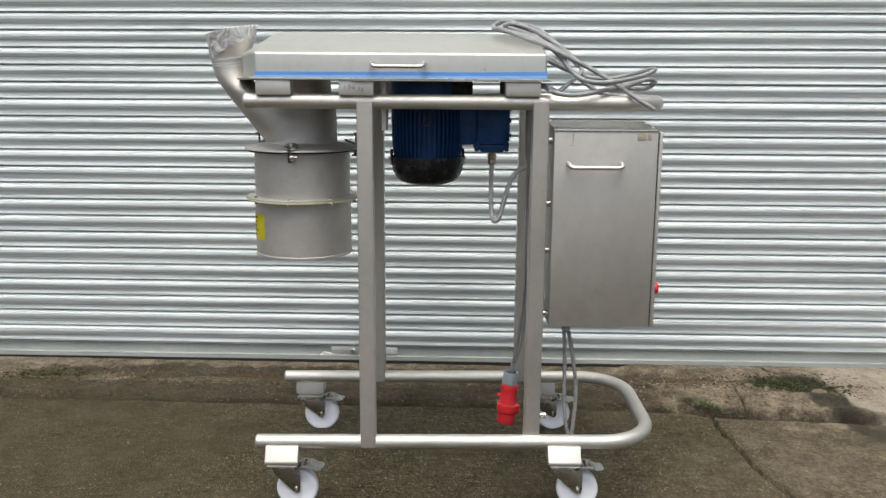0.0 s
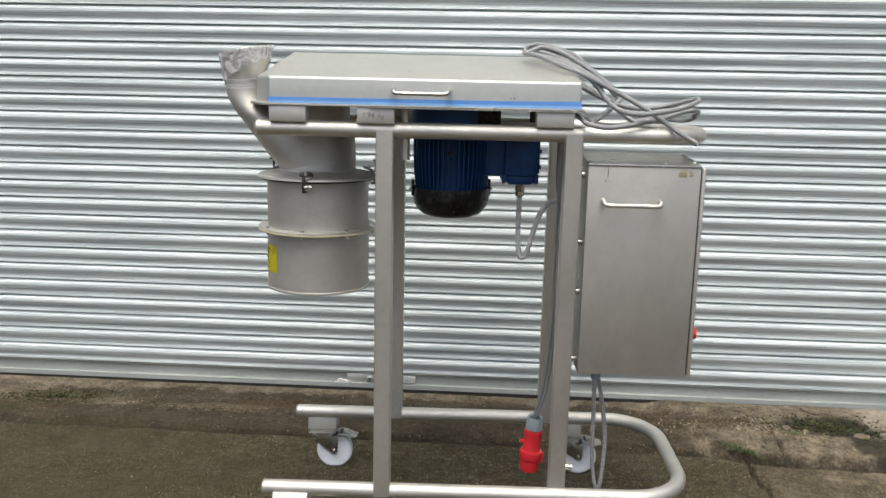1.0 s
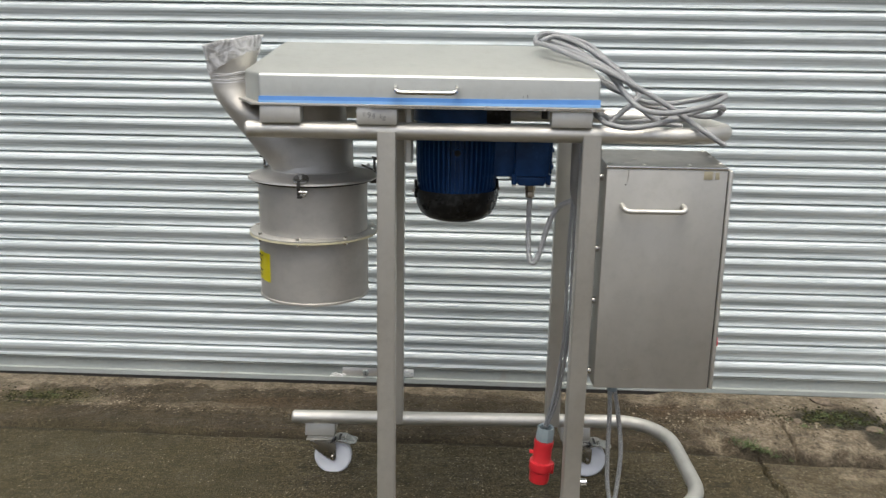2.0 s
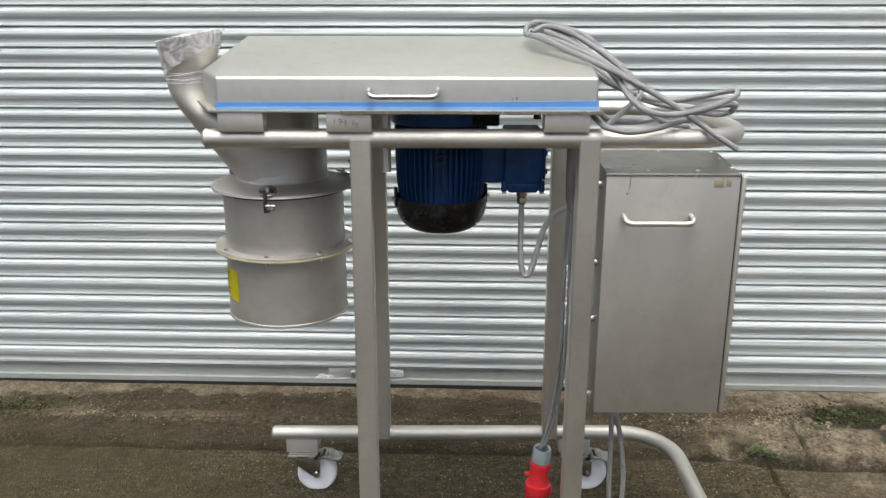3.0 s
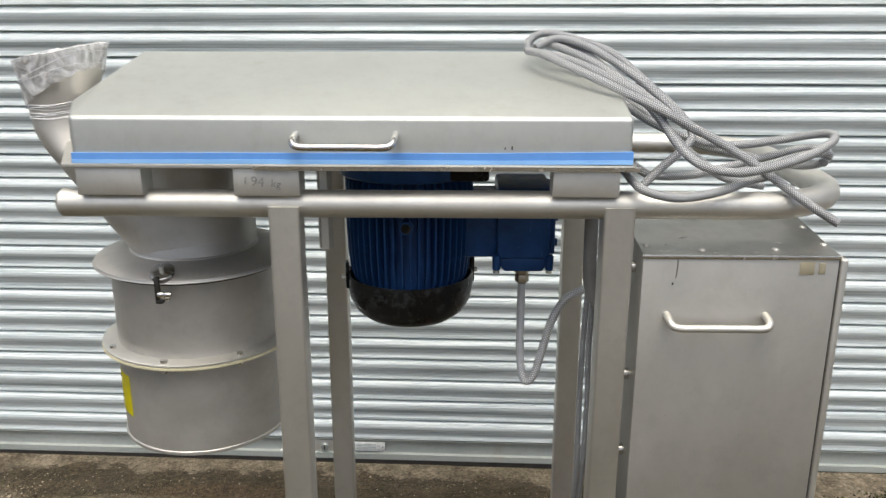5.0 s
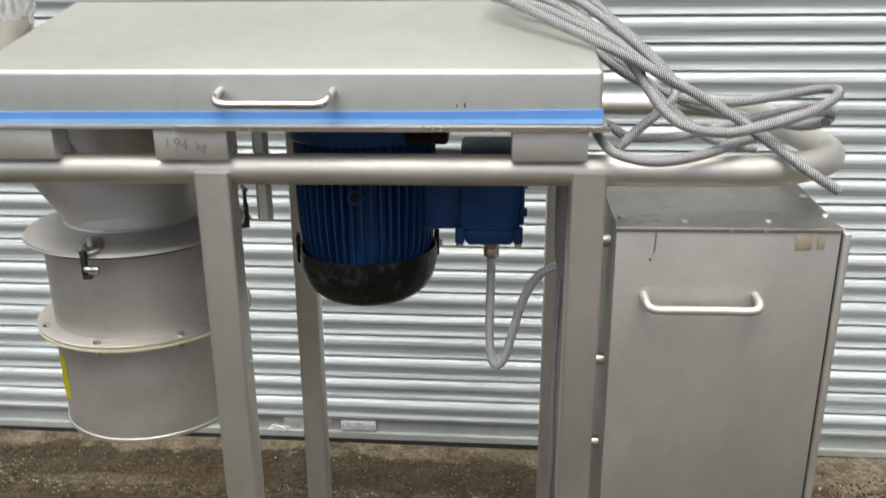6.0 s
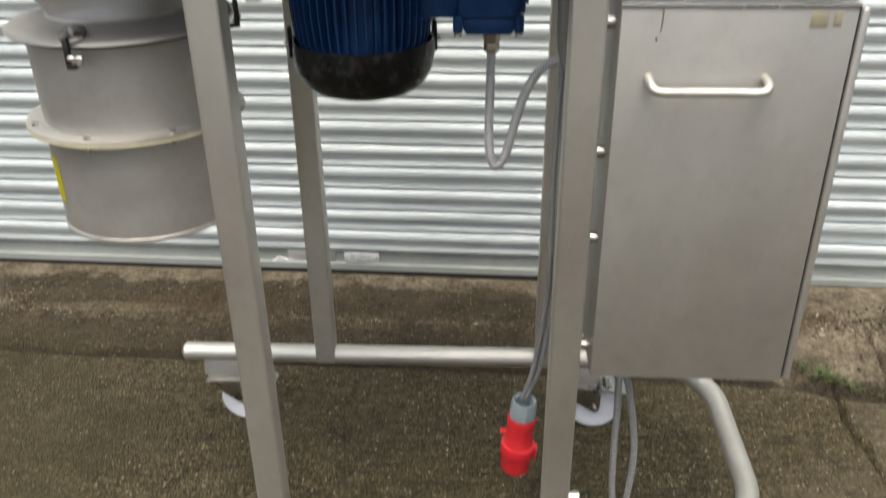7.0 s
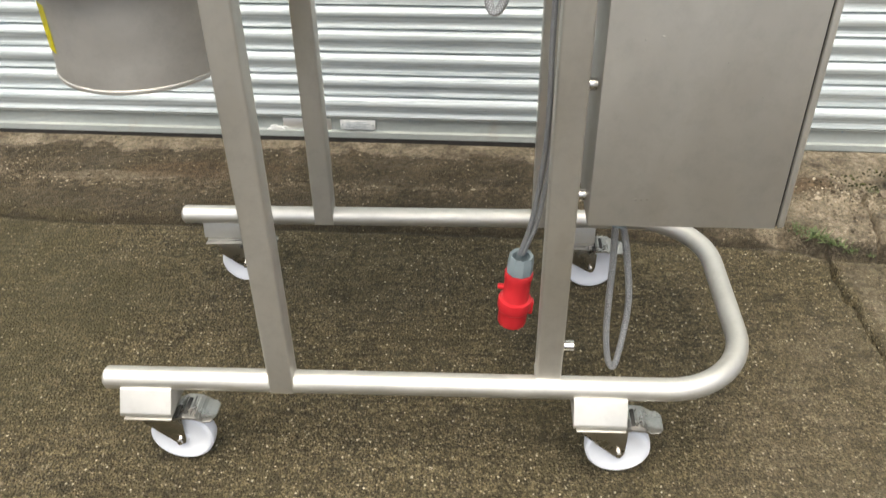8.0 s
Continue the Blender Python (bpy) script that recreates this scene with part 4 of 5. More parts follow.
# terminal box
neck = box((0.015, MV - 0.050, 1.105), (0.092, MV + 0.050, 1.215), 0.008)
part("neck", neck, BLUE, motor)
tb = box((0.076, MV - 0.066, 1.108), (0.170, MV + 0.066, 1.2340), 0.007)
box((0.1695, MV - 0.060, 1.116), (0.1770, MV + 0.060, 1.226), 0.003, tb)
tbox = part("terminal_box", tb, BLUE, motor, "blue cast terminal box")
part("bottom_cover", prism([(0.080, 1.1075), (0.166, 1.1075), (0.166, 1.0960), (0.156, 1.0830), (0.090, 1.0830), (0.080, 1.0960)], MV - 0.058, MV + 0.058, "xz", 0.003), BLUE, tbox)
for x in (0.076, 0.168):
    for y in (MV - 0.0645, MV + 0.0645):
        bm = cyl((x, y, 1.088), (x, y, 1.116), 0.0072, 12, bevel=0.002)
        part("bolt_lug", bm, BLUE, tbox)
        part("bolt", cyl((x, y, 1.083), (x, y, 1.0882), 0.0058, 6), STEEL, tbox)
for z in (1.135, 1.180, 1.215):
    for y in (MV - 0.048, MV + 0.048):
        part("bolt", cyl((0.1770, y, z), (0.1815, y, z), 0.007, 6), BLUE, tbox)
gl = lathe([(0.0, 1.083), (0.0105, 1.083), (0.0105, 1.074), (0.0140, 1.073), (0.0140, 1.060), (0.0110, 1.058), (0.0128, 1.056), (0.0128, 1.043), (0.0095, 1.040), (0.0, 1.040)], (0.127, MV + 0.01, 0), 6)
part("cable_gland", gl, BRASS, tbox, "dull bronze cable gland")
G = Vector((0.127, MV + 0.01, 1.030))
hose = spline([G + Vector((0, 0, 0.014)), G + Vector((-0.001, -0.006, -0.05)), G + Vector((-0.002, -0.028, -0.110)), G + Vector((0.001, -0.044, -0.150)), G + Vector((0.010, -0.050, -0.166)), G + Vector((0.024, -0.050, -0.150)),
               G + Vector((0.038, -0.046, -0.100)), G + Vector((0.055, -0.040, -0.045)), G + Vector((0.080, -0.032, -0.008)), G + Vector((0.114, -0.026, 0.008))], 8)
part("motor_hose", sweep(hose, 0.0074, 14), BRAID_WIRE, motor, "looped braided wire motor hose")

part("tray_bolt", cyl((0.150, -0.133, 1.262), (0.150, -0.133, 1.2995), 0.0095, 6), IRON, machine, "dark hexagon bolt under the tray")

# hexagonal spacer rod under the tray and a small lever beside it
part("spacer_rod", cyl((-0.207, -0.252, 1.156), (-0.207, -0.252, 1.3), 0.0115, 6), STEEL, machine, "hexagonal steel rod")
part("spacer_rod", cyl((-0.207, 0.252, 1.156), (-0.207, 0.252, 1.3), 0.0115, 6), STEEL, machine, "hexagonal steel rod")

# ---- control box ----
B0, B1, BF, BB, BZ0, BZ1 = 0.2925, 0.5950, -0.3140, -0.1160, 0.5695, 1.1620
cb = prism([(BF, BZ0), (BF, BZ1), (BB, BZ1 + 0.018), (BB, BZ0)], B0, B1, "yz")
bmesh.ops.bevel(cb, geom=cb.edges[:], offset=0.0028, segments=2, profile=0.5, affect="EDGES")
cbox = part("control_box", cb, STEEL_SHEET, machine, "tall brushed steel control box with a side door", pose(-0.0010, 0.0100, 0))
part("folded_edge", box((B0 - 0.0005, BF - 0.0022, BZ1 - 0.0050), (B1 + 0.0010, BF + 0.004, BZ1 + 0.0012), 0.0012), STEEL_BRIGHT, cbox)
top_plate = prism([(BF + 0.001, BZ1 + 0.0002), (BF + 0.001, BZ1 + 0.0016), (BB, BZ1 + 0.0196), (BB, BZ1 + 0.0182)], B0 + 0.001, B1 - 0.001, "yz")
part("top_plate", top_plate, STEEL_OLD, cbox, "smudged dull steel top plate")
part("door_gap", box((B1 + 0.0002, BF + 0.006, BZ0 + 0.004), (B1 + 0.0034, BB - 0.006, BZ1 - 0.006)), RUBBER_AND_GAP, cbox)
door_m = box((B1 + 0.0032, BF - 0.0005, BZ0 + 0.002), (B1 + 0.0140, BB + 0.004, BZ1 - 0.005), 0.0035, None, 3)
door = part("door", door_m, STEEL, cbox, "narrow steel side door")
part("stop_collar", cyl((B1 + 0.0138, -0.184, 0.661), (B1 + 0.0178, -0.184, 0.661), 0.0155, 20), YELLOW, door)
part("stop_button", lathe([(0.0, 0.0), (0.0125, 0.0), (0.0125, 0.024), (0.0175, 0.026), (0.0185, 0.0340), (0.0160, 0.0385), (0.0, 0.0400)], (B1 + 0.0165, -0.184, 0.661), 24, None, pose(0, 0, 0, 0, 90, 0).to_3x3()), RED, door, "red mushroom stop button")
part("handle", bar_handle(0.3355, 0.4895, BF, 1.0550, 0.034, 0.010, 0.0062), STEEL, cbox, "bent steel rod handle")
for x, y in ((0.3045, -0.277), (0.388, -0.294), (0.5027, -0.291), (0.587, -0.268), (0.584, -0.190), (0.312, -0.130), (0.45, -0.125), (0.582, -0.125)):
    z = BZ1 + 0.018 * (y - BF) / (BB - BF)
    part("screw", lathe([(0.0060, 0.0), (0.0060, 0.0026), (0.0042, 0.0046), (0.0, 0.0050)], (x, y, z - 0.0002), 10), STEEL, cbox)
for x, y, w, turn in ((0.330, -0.300, 0.020, 8), (0.352, -0.292, 0.012, -20), (0.345, -0.270, 0.026, 12), (0.405, -0.305, 0.010, 0), (0.372, -0.240, 0.018, 30), (0.520, -0.262, 0.012, -15), (0.470, -0.300, 0.008, 5)):
    z = BZ1 + 0.0014 + 0.018 * (y - BF) / (BB - BF)
    part("scratch_mark", box((-w / 2, -0.0011, 0.0), (w / 2, 0.0011, 0.0006), 0.0002), STEEL_DARK, cbox, "", pose(x, y, z, 5.2, 0, turn))
crease = sweep([Vector(p) for p in ((0.3465, BF - 0.0002, 1.1580), (0.3466, BF - 0.0003, 1.148), (0.3462, BF - 0.0003, 1.138), (0.3455, BF - 0.0001, 1.130), (0.3450, BF + 0.0004, 1.127))], 0.0011, 6)
part("dent", crease, STEEL_OLD, cbox)
part("dent", box((0.3395, BF - 0.0010, 1.1150), (0.3420, BF - 0.0001, 1.1185), 0.0003), RUBBER_AND_GAP, cbox)
for sx, sz, w, h in ((0.365, 0.622, 0.0050, 0.0022), (0.374, 0.6215, 0.0024, 0.0020), (0.383, 0.6225, 0.0045, 0.0018), (0.347, 0.889, 0.0022, 0.0022), (0.469, 0.855, 0.0020, 0.0020), (0.528, 0.802, 0.0024, 0.0020), (0.372, 0.894, 0.0060, 0.0012)):
    part("scuff", box((sx - w / 2, BF - 0.0006, sz - h / 2), (sx + w / 2, BF + 0.0004, sz + h / 2), 0.0002), STEEL_OLD, cbox)
part("tape_residue", box((0.535, BF - 0.0012, 1.133), (0.557, BF - 0.0002, 1.154), 0.0002), TAPE_MARK, cbox)
part("tape_residue", box((0.564, BF - 0.0011, 1.134), (0.574, BF - 0.0002, 1.152), 0.0002), TAPE_MARK, cbox)
for z in (1.128, 0.939, 0.797, 0.598, 0.268):
    x1 = B0 + 0.002 if z > 0.5 else 0.297
    bm = cyl((0.2730, -0.262, z), (x1, -0.262, z), 0.0100, 16, bevel=0.001)
    part("standoff", bm, STEEL_BRIGHT, cbox if z > 0.5 else machine, "" if z > 0.5 else "short steel stud")
part("key_stud", lathe([(0.0, 0.0), (0.006, 0.0), (0.006, 0.004), (0.0, 0.006)], (0.280, -0.24, 1.044), 14, None, pose(0, 0, 0, 0, 90, 0).to_3x3()), STEEL_BRIGHT, cbox)
part("cable_gland", lathe([(0.0, 0.5702), (0.0170, 0.5702), (0.0170, 0.560), (0.0140, 0.557), (0.0140, 0.546), (0.0, 0.546)], (0.351, -0.272, 0), 12), GREY_PLASTIC, cbox)

# conduit and cables down the inside of the upright
part("conduit", sweep(spline([(0.230, -0.178, 1.299), (0.2295, -0.179, 1.20), (0.2300, -0.180, 1.11), (0.2320, -0.180, 1.075), (0.240, -0.181, 1.050), (0.252, -0.184, 1.030)], 6), 0.0118, 16), CONDUIT, machine, "grey plastic conduit")
part("box_cable", sweep(spline([(0.345, -0.272, 0.552), (0.353, -0.252, 0.46), (0.357, -0.240, 0.35), (0.362, -0.236, 0.26), (0.372, -0.236, 0.200), (0.384, -0.236, 0.186), (0.391, -0.236, 0.24), (0.394, -0.238, 0.35), (0.376, -0.250, 0.47), (0.357, -0.268, 0.552)], 7), 0.0062, 12), BRAID, machine, "looped grey cable under the control box", pose(-0.0005, 0.0080, 0))

# ---- castors ----


def castor(u, v, side, trail, axle, lift=0.0):
    """Braked swivel castor under a flared steel bracket on the tube; the wheel trails along +x."""
    s = side
    flare = [(v + s * 0.0255, 0.1850), (v + s * 0.0275, 0.1820), (v + s * 0.0520, 0.1440), (v + s * 0.0530, 0.1365), (v - s * 0.030, 0.1365), (v - s * 0.022, 0.1850)]
    bracket = part("castor", prism(flare, u - 0.0505, u + 0.0505, "yz", 0.0015), STEEL_WHITE if side < 0 else STEEL, machine, "white nylon castor under a flared steel bracket", pose(0, 0, lift))
    part("bottom_lip", box((u - 0.0440, min(v + s * 0.0560, v - s * 0.030), 0.1295), (u + 0.0490, max(v + s * 0.0560, v - s * 0.030), 0.1322), 0.0008), STEEL, bracket)
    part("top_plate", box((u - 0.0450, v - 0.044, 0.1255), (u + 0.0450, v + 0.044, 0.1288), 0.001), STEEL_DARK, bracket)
    part("swivel", lathe([(0.0, 0.1253), (0.030, 0.1253), (0.033, 0.119), (0.030, 0.112), (0.0, 0.112)], (u, v, 0), 28), STEEL, bracket)
    wx = u + trail
    outline = [(u - 0.036, 0.1135), (u + 0.038, 0.1135), (wx + 0.013, 0.100), (wx + 0.0125, axle + 0.006), (wx + 0.009, axle - 0.008), (wx, axle - 0.0115), (wx - 0.010, axle - 0.006), (u - 0.024, 0.088)]
    for y0, y1 in ((v - 0.0255, v - 0.0225), (v + 0.0225, v + 0.0255)):
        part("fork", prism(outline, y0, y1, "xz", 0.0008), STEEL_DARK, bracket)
    part("fork_bridge", box((u - 0.036, v - 0.0252, 0.1105), (u + 0.038, v + 0.0252, 0.1145), 0.0015), STEEL, bracket)
    turn = pose(0, 0, 0, 90, 0, 0).to_3x3()
    part("wheel", lathe([(0.0, -0.0195), (0.014, -0.0195), (0.016, -0.0165), (0.045, -0.0160), (0.0480, -0.0180), (0.0585, -0.0180), (0.0635, -0.0140), (0.0648, -0.006), (0.0648, 0.006), (0.0635, 0.0140), (0.0585, 0.0180), (0.0480, 0.0180), (0.045, 0.0160), (0.016, 0.0165), (0.014, 0.0195), (0.0, 0.0195)],
                        (wx, v, axle), 48, None, turn), NYLON, bracket, "white nylon wheel")
    part("axle_bolt", cyl((wx, v - 0.0325, axle), (wx, v + 0.0325, axle), 0.0062, 6), STEEL_BRIGHT, bracket)
    pedal = prism([(u + 0.036, 0.1120), (u + 0.062, 0.1235), (u + 0.088, 0.1215), (u + 0.106, 0.1105), (u + 0.108, 0.1075), (u + 0.088, 0.1175), (u + 0.062, 0.1195), (u + 0.038, 0.1085)], v - 0.040, v + 0.026, "xz", 0.0008)
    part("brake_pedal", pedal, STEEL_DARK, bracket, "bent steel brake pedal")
    # black bars laid on the pedal, no opening cut
    part("pedal_black_bar", box((u + 0.064, v - 0.030, 0.1212), (u + 0.072, v + 0.014, 0.1248), 0.001), RUBBER_AND_GAP, bracket)
    for k in range(3):
        part("pedal_rib", box((u + 0.0755 + 0.0085 * k, v - 0.034, 0.1170 - 0.003 * k), (u + 0.0790 + 0.0085 * k, v + 0.018, 0.1265 - 0.0038 * k), 0.0012), STEEL_BRIGHT if k == 1 else STEEL_DARK, bracket)
    part("pedal_black_bar", box((u + 0.048, v - 0.036, 0.1150), (u + 0.055, v - 0.004, 0.1222), 0.001), RUBBER_AND_GAP, bracket)
    tip = prism([(u + 0.100, v - 0.040), (u + 0.118, v - 0.038), (u + 0.126, v - 0.028), (u + 0.127, v + 0.010), (u + 0.118, v + 0.020), (u + 0.100, v + 0.022)], 0.1095, 0.1135, "xy", 0.001)
    part("pedal_tip", tip, STEEL_DARK, bracket)
    spring = [Vector((u + 0.074 + 0.010 * math.sin(k * 0.35), v - 0.028 + 0.0035 * k, 0.1245 + 0.006 * math.cos(k * 0.35))) for k in range(12)]
    part("pedal_spring", sweep(spring, 0.0022, 8), STEEL_BRIGHT, bracket)
    return bracket


castor(-0.5257, LOW_NEAR, -1, 0.041, 0.0395)
castor(0.3489, LOW_NEAR - 0.002, -1, 0.048, 0.0380, 0.0045)
castor(-0.5320, LOW_FAR + 0.025, 1, 0.0415, 0.0515, -0.0005)
castor(0.3460, LOW_FAR + 0.025, 1, 0.0475, 0.0555, 0.0020)

# ---- plastic film on the inlet mouth ----
film = bmesh.new()
FN, FT = 96, 15
rings = []
for j in range(FT + 5):
    ring = []
    for i in range(FN):
        a = 2 * math.pi * i / FN
        low = 1.379 + 0.038 * math.cos(a + 0.4) + 0.006 * noise.noise((a * 2.2, 5, 1)) + 0.004 * noise.noise((a * 7, 5, 1))
        top = 1.4525 + 0.004 * noise.noise((a * 1.7, 2, 9))
        t = min(1.0, j / FT)
        z = low + (top - low) * t
        f = (z - 1.356) / 0.0915
        rx, ry, cx = 0.0580 + 0.0182 * f, 0.0575 + 0.0175 * f, -0.7003 + 0.0073 * f
        puff = 0.0012 + abs(0.0045 * noise.noise((math.cos(a) * 2.2, math.sin(a) * 2.2, z * 22)) + 0.0020 * noise.noise((math.cos(a) * 6, math.sin(a) * 6, z * 55)))
        puff += 0.0040 * max(0.0, t - 0.8) / 0.2
        k = 1.0
        if j > FT:
            k = 1.0 - ((j - FT) / 4.2) ** 1.2
            z += 0.0045 * math.sin((j - FT) / 4 * 1.57) + 0.004 * noise.noise((k * 3 * math.cos(a), k * 3 * math.sin(a), 7))
        x, y = cx + (rx + puff) * k * math.cos(a), -0.045 + (ry + puff) * k * math.sin(a)
        z += (x + 0.693) * 0.19 * max(0.0, min(1.0, (z - 1.36) / 0.08))
        ring.append(film.verts.new((x, y, z)))
    rings.append(ring)
for p, q in zip(rings, rings[1:]):
    for i in range(FN):
        film.faces.new((p[i], p[(i + 1) % FN], q[(i + 1) % FN], q[i]))
wrap = tagged(new("plastic_film", finish(film, 80)), "crumpled clear stretch film wrapped over the pipe mouth", "plastic film")
wrap.data.materials.append(FILM)
wrap.matrix_basis = M @ pose(-0.0065, 0.005, 0)
rb = random.Random(21)
for k in range(11):
    # rolled strands of film pulled tight round the pipe
    tight = k < 9
    z0, tilt, ph = (1.340 + 0.0034 * k, rb.uniform(0.001, 0.009), rb.uniform(-0.6, 0.6)) if tight else (rb.uniform(1.40, 1.42), rb.uniform(0.016, 0.034), rb.uniform(0.2, 0.9))
    ring = []
    for j in range(49):
        a = 2 * math.pi * j / 48
        z = z0 + tilt * math.cos(a + ph) + 0.0008 * math.sin(5 * a + ph)
        f = max(0.0, (z - 1.356) / 0.0915)
        x = -0.7003 + 0.0073 * f + (0.0580 + (0 if tight else 0.0035) + 0.0185 * f) * math.cos(a)
        ring.append(Vector((x, -0.045 + (0.0577 + (0 if tight else 0.0035) + 0.0175 * f) * math.sin(a), z + (x + 0.693) * 0.19 * max(0.0, min(1.0, (z - 1.36) / 0.08)))))
    part("film_strand", sweep(ring, rb.uniform(0.0004, 0.0008) if tight else rb.uniform(0.0005, 0.0008), 6, caps=False), FILM_ROLL, wrap)

# ---- power cable with plug, and the coil lying on the lid ----
coil = tagged(new("coiled_cable"), "grey braided cable coiled loosely over the lid and frame", "cable")
CR = 0.0068
coil_lines = [
    [(0.125, 2.570, 1.458), (0.150, 2.530, 1.453), (0.208, 2.470, 1.428), (0.266, 2.420, 1.402), (0.358, 2.400, 1.357), (0.442, 2.385, 1.310), (0.492, 2.362, 1.275), (0.530, 2.334, 1.247), (0.570, 2.325, 1.222)],
    [(0.125, 2.570, 1.458), (0.130, 2.600, 1.473), (0.160, 2.620, 1.485), (0.209, 2.600, 1.476), (0.265, 2.560, 1.455), (0.306, 2.530, 1.420), (0.354, 2.490, 1.376), (0.378, 2.470, 1.347), (0.380, 2.455, 1.327), (0.360, 2.440, 1.310), (0.325, 2.430, 1.282), (0.298, 2.420, 1.258)],
    [(0.168, 2.610, 1.467), (0.219, 2.560, 1.447), (0.264, 2.500, 1.419), (0.308, 2.450, 1.390), (0.326, 2.410, 1.352), (0.344, 2.375, 1.323), (0.369, 2.345, 1.304), (0.415, 2.332, 1.297), (0.473, 2.345, 1.303), (0.539, 2.375, 1.316), (0.580, 2.400, 1.331), (0.590, 2.420, 1.339), (0.578, 2.450, 1.336), (0.534, 2.480, 1.322), (0.473, 2.500, 1.310), (0.410, 2.510, 1.314), (0.343, 2.525, 1.338), (0.308, 2.570, 1.358), (0.288, 2.660, 1.378), (0.284, 2.730, 1.380)],
    [(0.262, 2.450, 1.288), (0.264, 2.405, 1.286), (0.268, 2.360, 1.279), (0.282, 2.333, 1.269), (0.329, 2.322, 1.261), (0.391, 2.333, 1.268), (0.445, 2.360, 1.279), (0.488, 2.400, 1.278)],
    [(0.284, 2.745, 1.386), (0.288, 2.680, 1.388), (0.312, 2.595, 1.368), (0.355, 2.555, 1.338), (0.404, 2.540, 1.309), (0.465, 2.530, 1.293), (0.520, 2.510, 1.284), (0.569, 2.480, 1.279), (0.592, 2.450, 1.290), (0.589, 2.430, 1.307), (0.559, 2.440, 1.304), (0.518, 2.455, 1.288), (0.463, 2.460, 1.272)],
    [(0.235, 2.560, 1.283), (0.270, 2.500, 1.285), (0.294, 2.478, 1.281), (0.323, 2.470, 1.265), (0.391, 2.480, 1.263), (0.453, 2.490, 1.275), (0.525, 2.500, 1.291), (0.580, 2.490, 1.306), (0.602, 2.455, 1.305), (0.585, 2.430, 1.293)],
    [(0.140, 2.590, 1.462), (0.178, 2.604, 1.476), (0.228, 2.578, 1.464), (0.278, 2.535, 1.434), (0.318, 2.495, 1.403), (0.352, 2.474, 1.370), (0.372, 2.462, 1.345)],
    [(0.150, 2.575, 1.454), (0.200, 2.535, 1.442), (0.252, 2.484, 1.419), (0.302, 2.436, 1.393), (0.336, 2.412, 1.368), (0.380, 2.398, 1.344)],
    [(0.152, 2.630, 1.468), (0.210, 2.600, 1.459), (0.256, 2.550, 1.430), (0.295, 2.500, 1.398), (0.322, 2.460, 1.365), (0.348, 2.450, 1.333), (0.385, 2.440, 1.300), (0.433, 2.430, 1.268), (0.490, 2.420, 1.258)],
]
for line in coil_lines:
    part("cable_turn", sweep(spline(line, 7), CR, 14), BRAID, coil)
lead = tagged(new("power_lead"), "grey power lead hanging down the upright with a red plug", "cable")
for off in (0.0, 0.011):
    part("cord", sweep(spline([(0.2330 + off, 2.490, 1.060), (0.2300 + off, 2.495, 0.95), (0.2300 + off * 1.3, 2.500, 0.82), (0.2330 + off, 2.510, 0.70), (0.2320 + off, 2.540, 0.58), (0.2200 + off, 2.568, 0.44), (0.2010 + off * 0.5, 2.584, 0.345)], 7), 0.0050, 12), BRAID, lead)
PLUG = pose(0.1900, 2.582, 0.171, 2.0, 4.6, 0) @ Matrix.Diagonal((0.96, 0.96, 0.95, 1))
nut = lathe([(0.0, 0.150), (0.0175, 0.150), (0.0195, 0.186), (0.0245, 0.1895), (0.0262, 0.186), (0.0280, 0.165), (0.0285, 0.146), (0.0, 0.140)], (0, 0, 0), 9)
plug = part("plug", lathe([(0.0, 0.012), (0.0265, 0.012), (0.0285, 0.0), (0.0308, 0.0005), (0.0318, 0.004), (0.0325, 0.038), (0.0352, 0.0405), (0.0366, 0.0445), (0.0368, 0.066), (0.0356, 0.0700), (0.0300, 0.0715), (0.0288, 0.0740), (0.0285, 0.118), (0.0300, 0.128), (0.0306, 0.140), (0.0290, 0.1445), (0.0, 0.1445)], (0, 0, 0), 36), RED, lead, "red five-pin industrial plug", PLUG)
part("gland_nut", nut, GREY_PLASTIC, plug, "grey plastic gland nut", sharp=25)
part("key_rib", box((-0.0415, -0.005, 0.094), (-0.027, 0.005, 0.104), 0.002), RED, plug)
part("latch", box((0.031, -0.009, 0.030), (0.0415, 0.009, 0.066), 0.003), RED, plug)

# ---- small things on the ground ----
rnd = random.Random(11)
PHI = (1 + 5 ** 0.5) / 2
ICO = [Vector(p).normalized() for p in ((-1, PHI, 0), (1, PHI, 0), (-1, -PHI, 0), (1, -PHI, 0), (0, -1, PHI), (0, 1, PHI), (0, -1, -PHI), (0, 1, -PHI), (PHI, 0, -1), (PHI, 0, 1), (-PHI, 0, -1), (-PHI, 0, 1))]
ICO_FACES = ((0, 11, 5), (0, 5, 1), (0, 1, 7), (0, 7, 10), (0, 10, 11), (1, 5, 9), (5, 11, 4), (11, 10, 2), (10, 7, 6), (7, 1, 8),
             (3, 9, 4), (3, 4, 2), (3, 2, 6), (3, 6, 8), (3, 8, 9), (4, 9, 5), (2, 4, 11), (6, 2, 10), (8, 6, 7), (9, 8, 1))


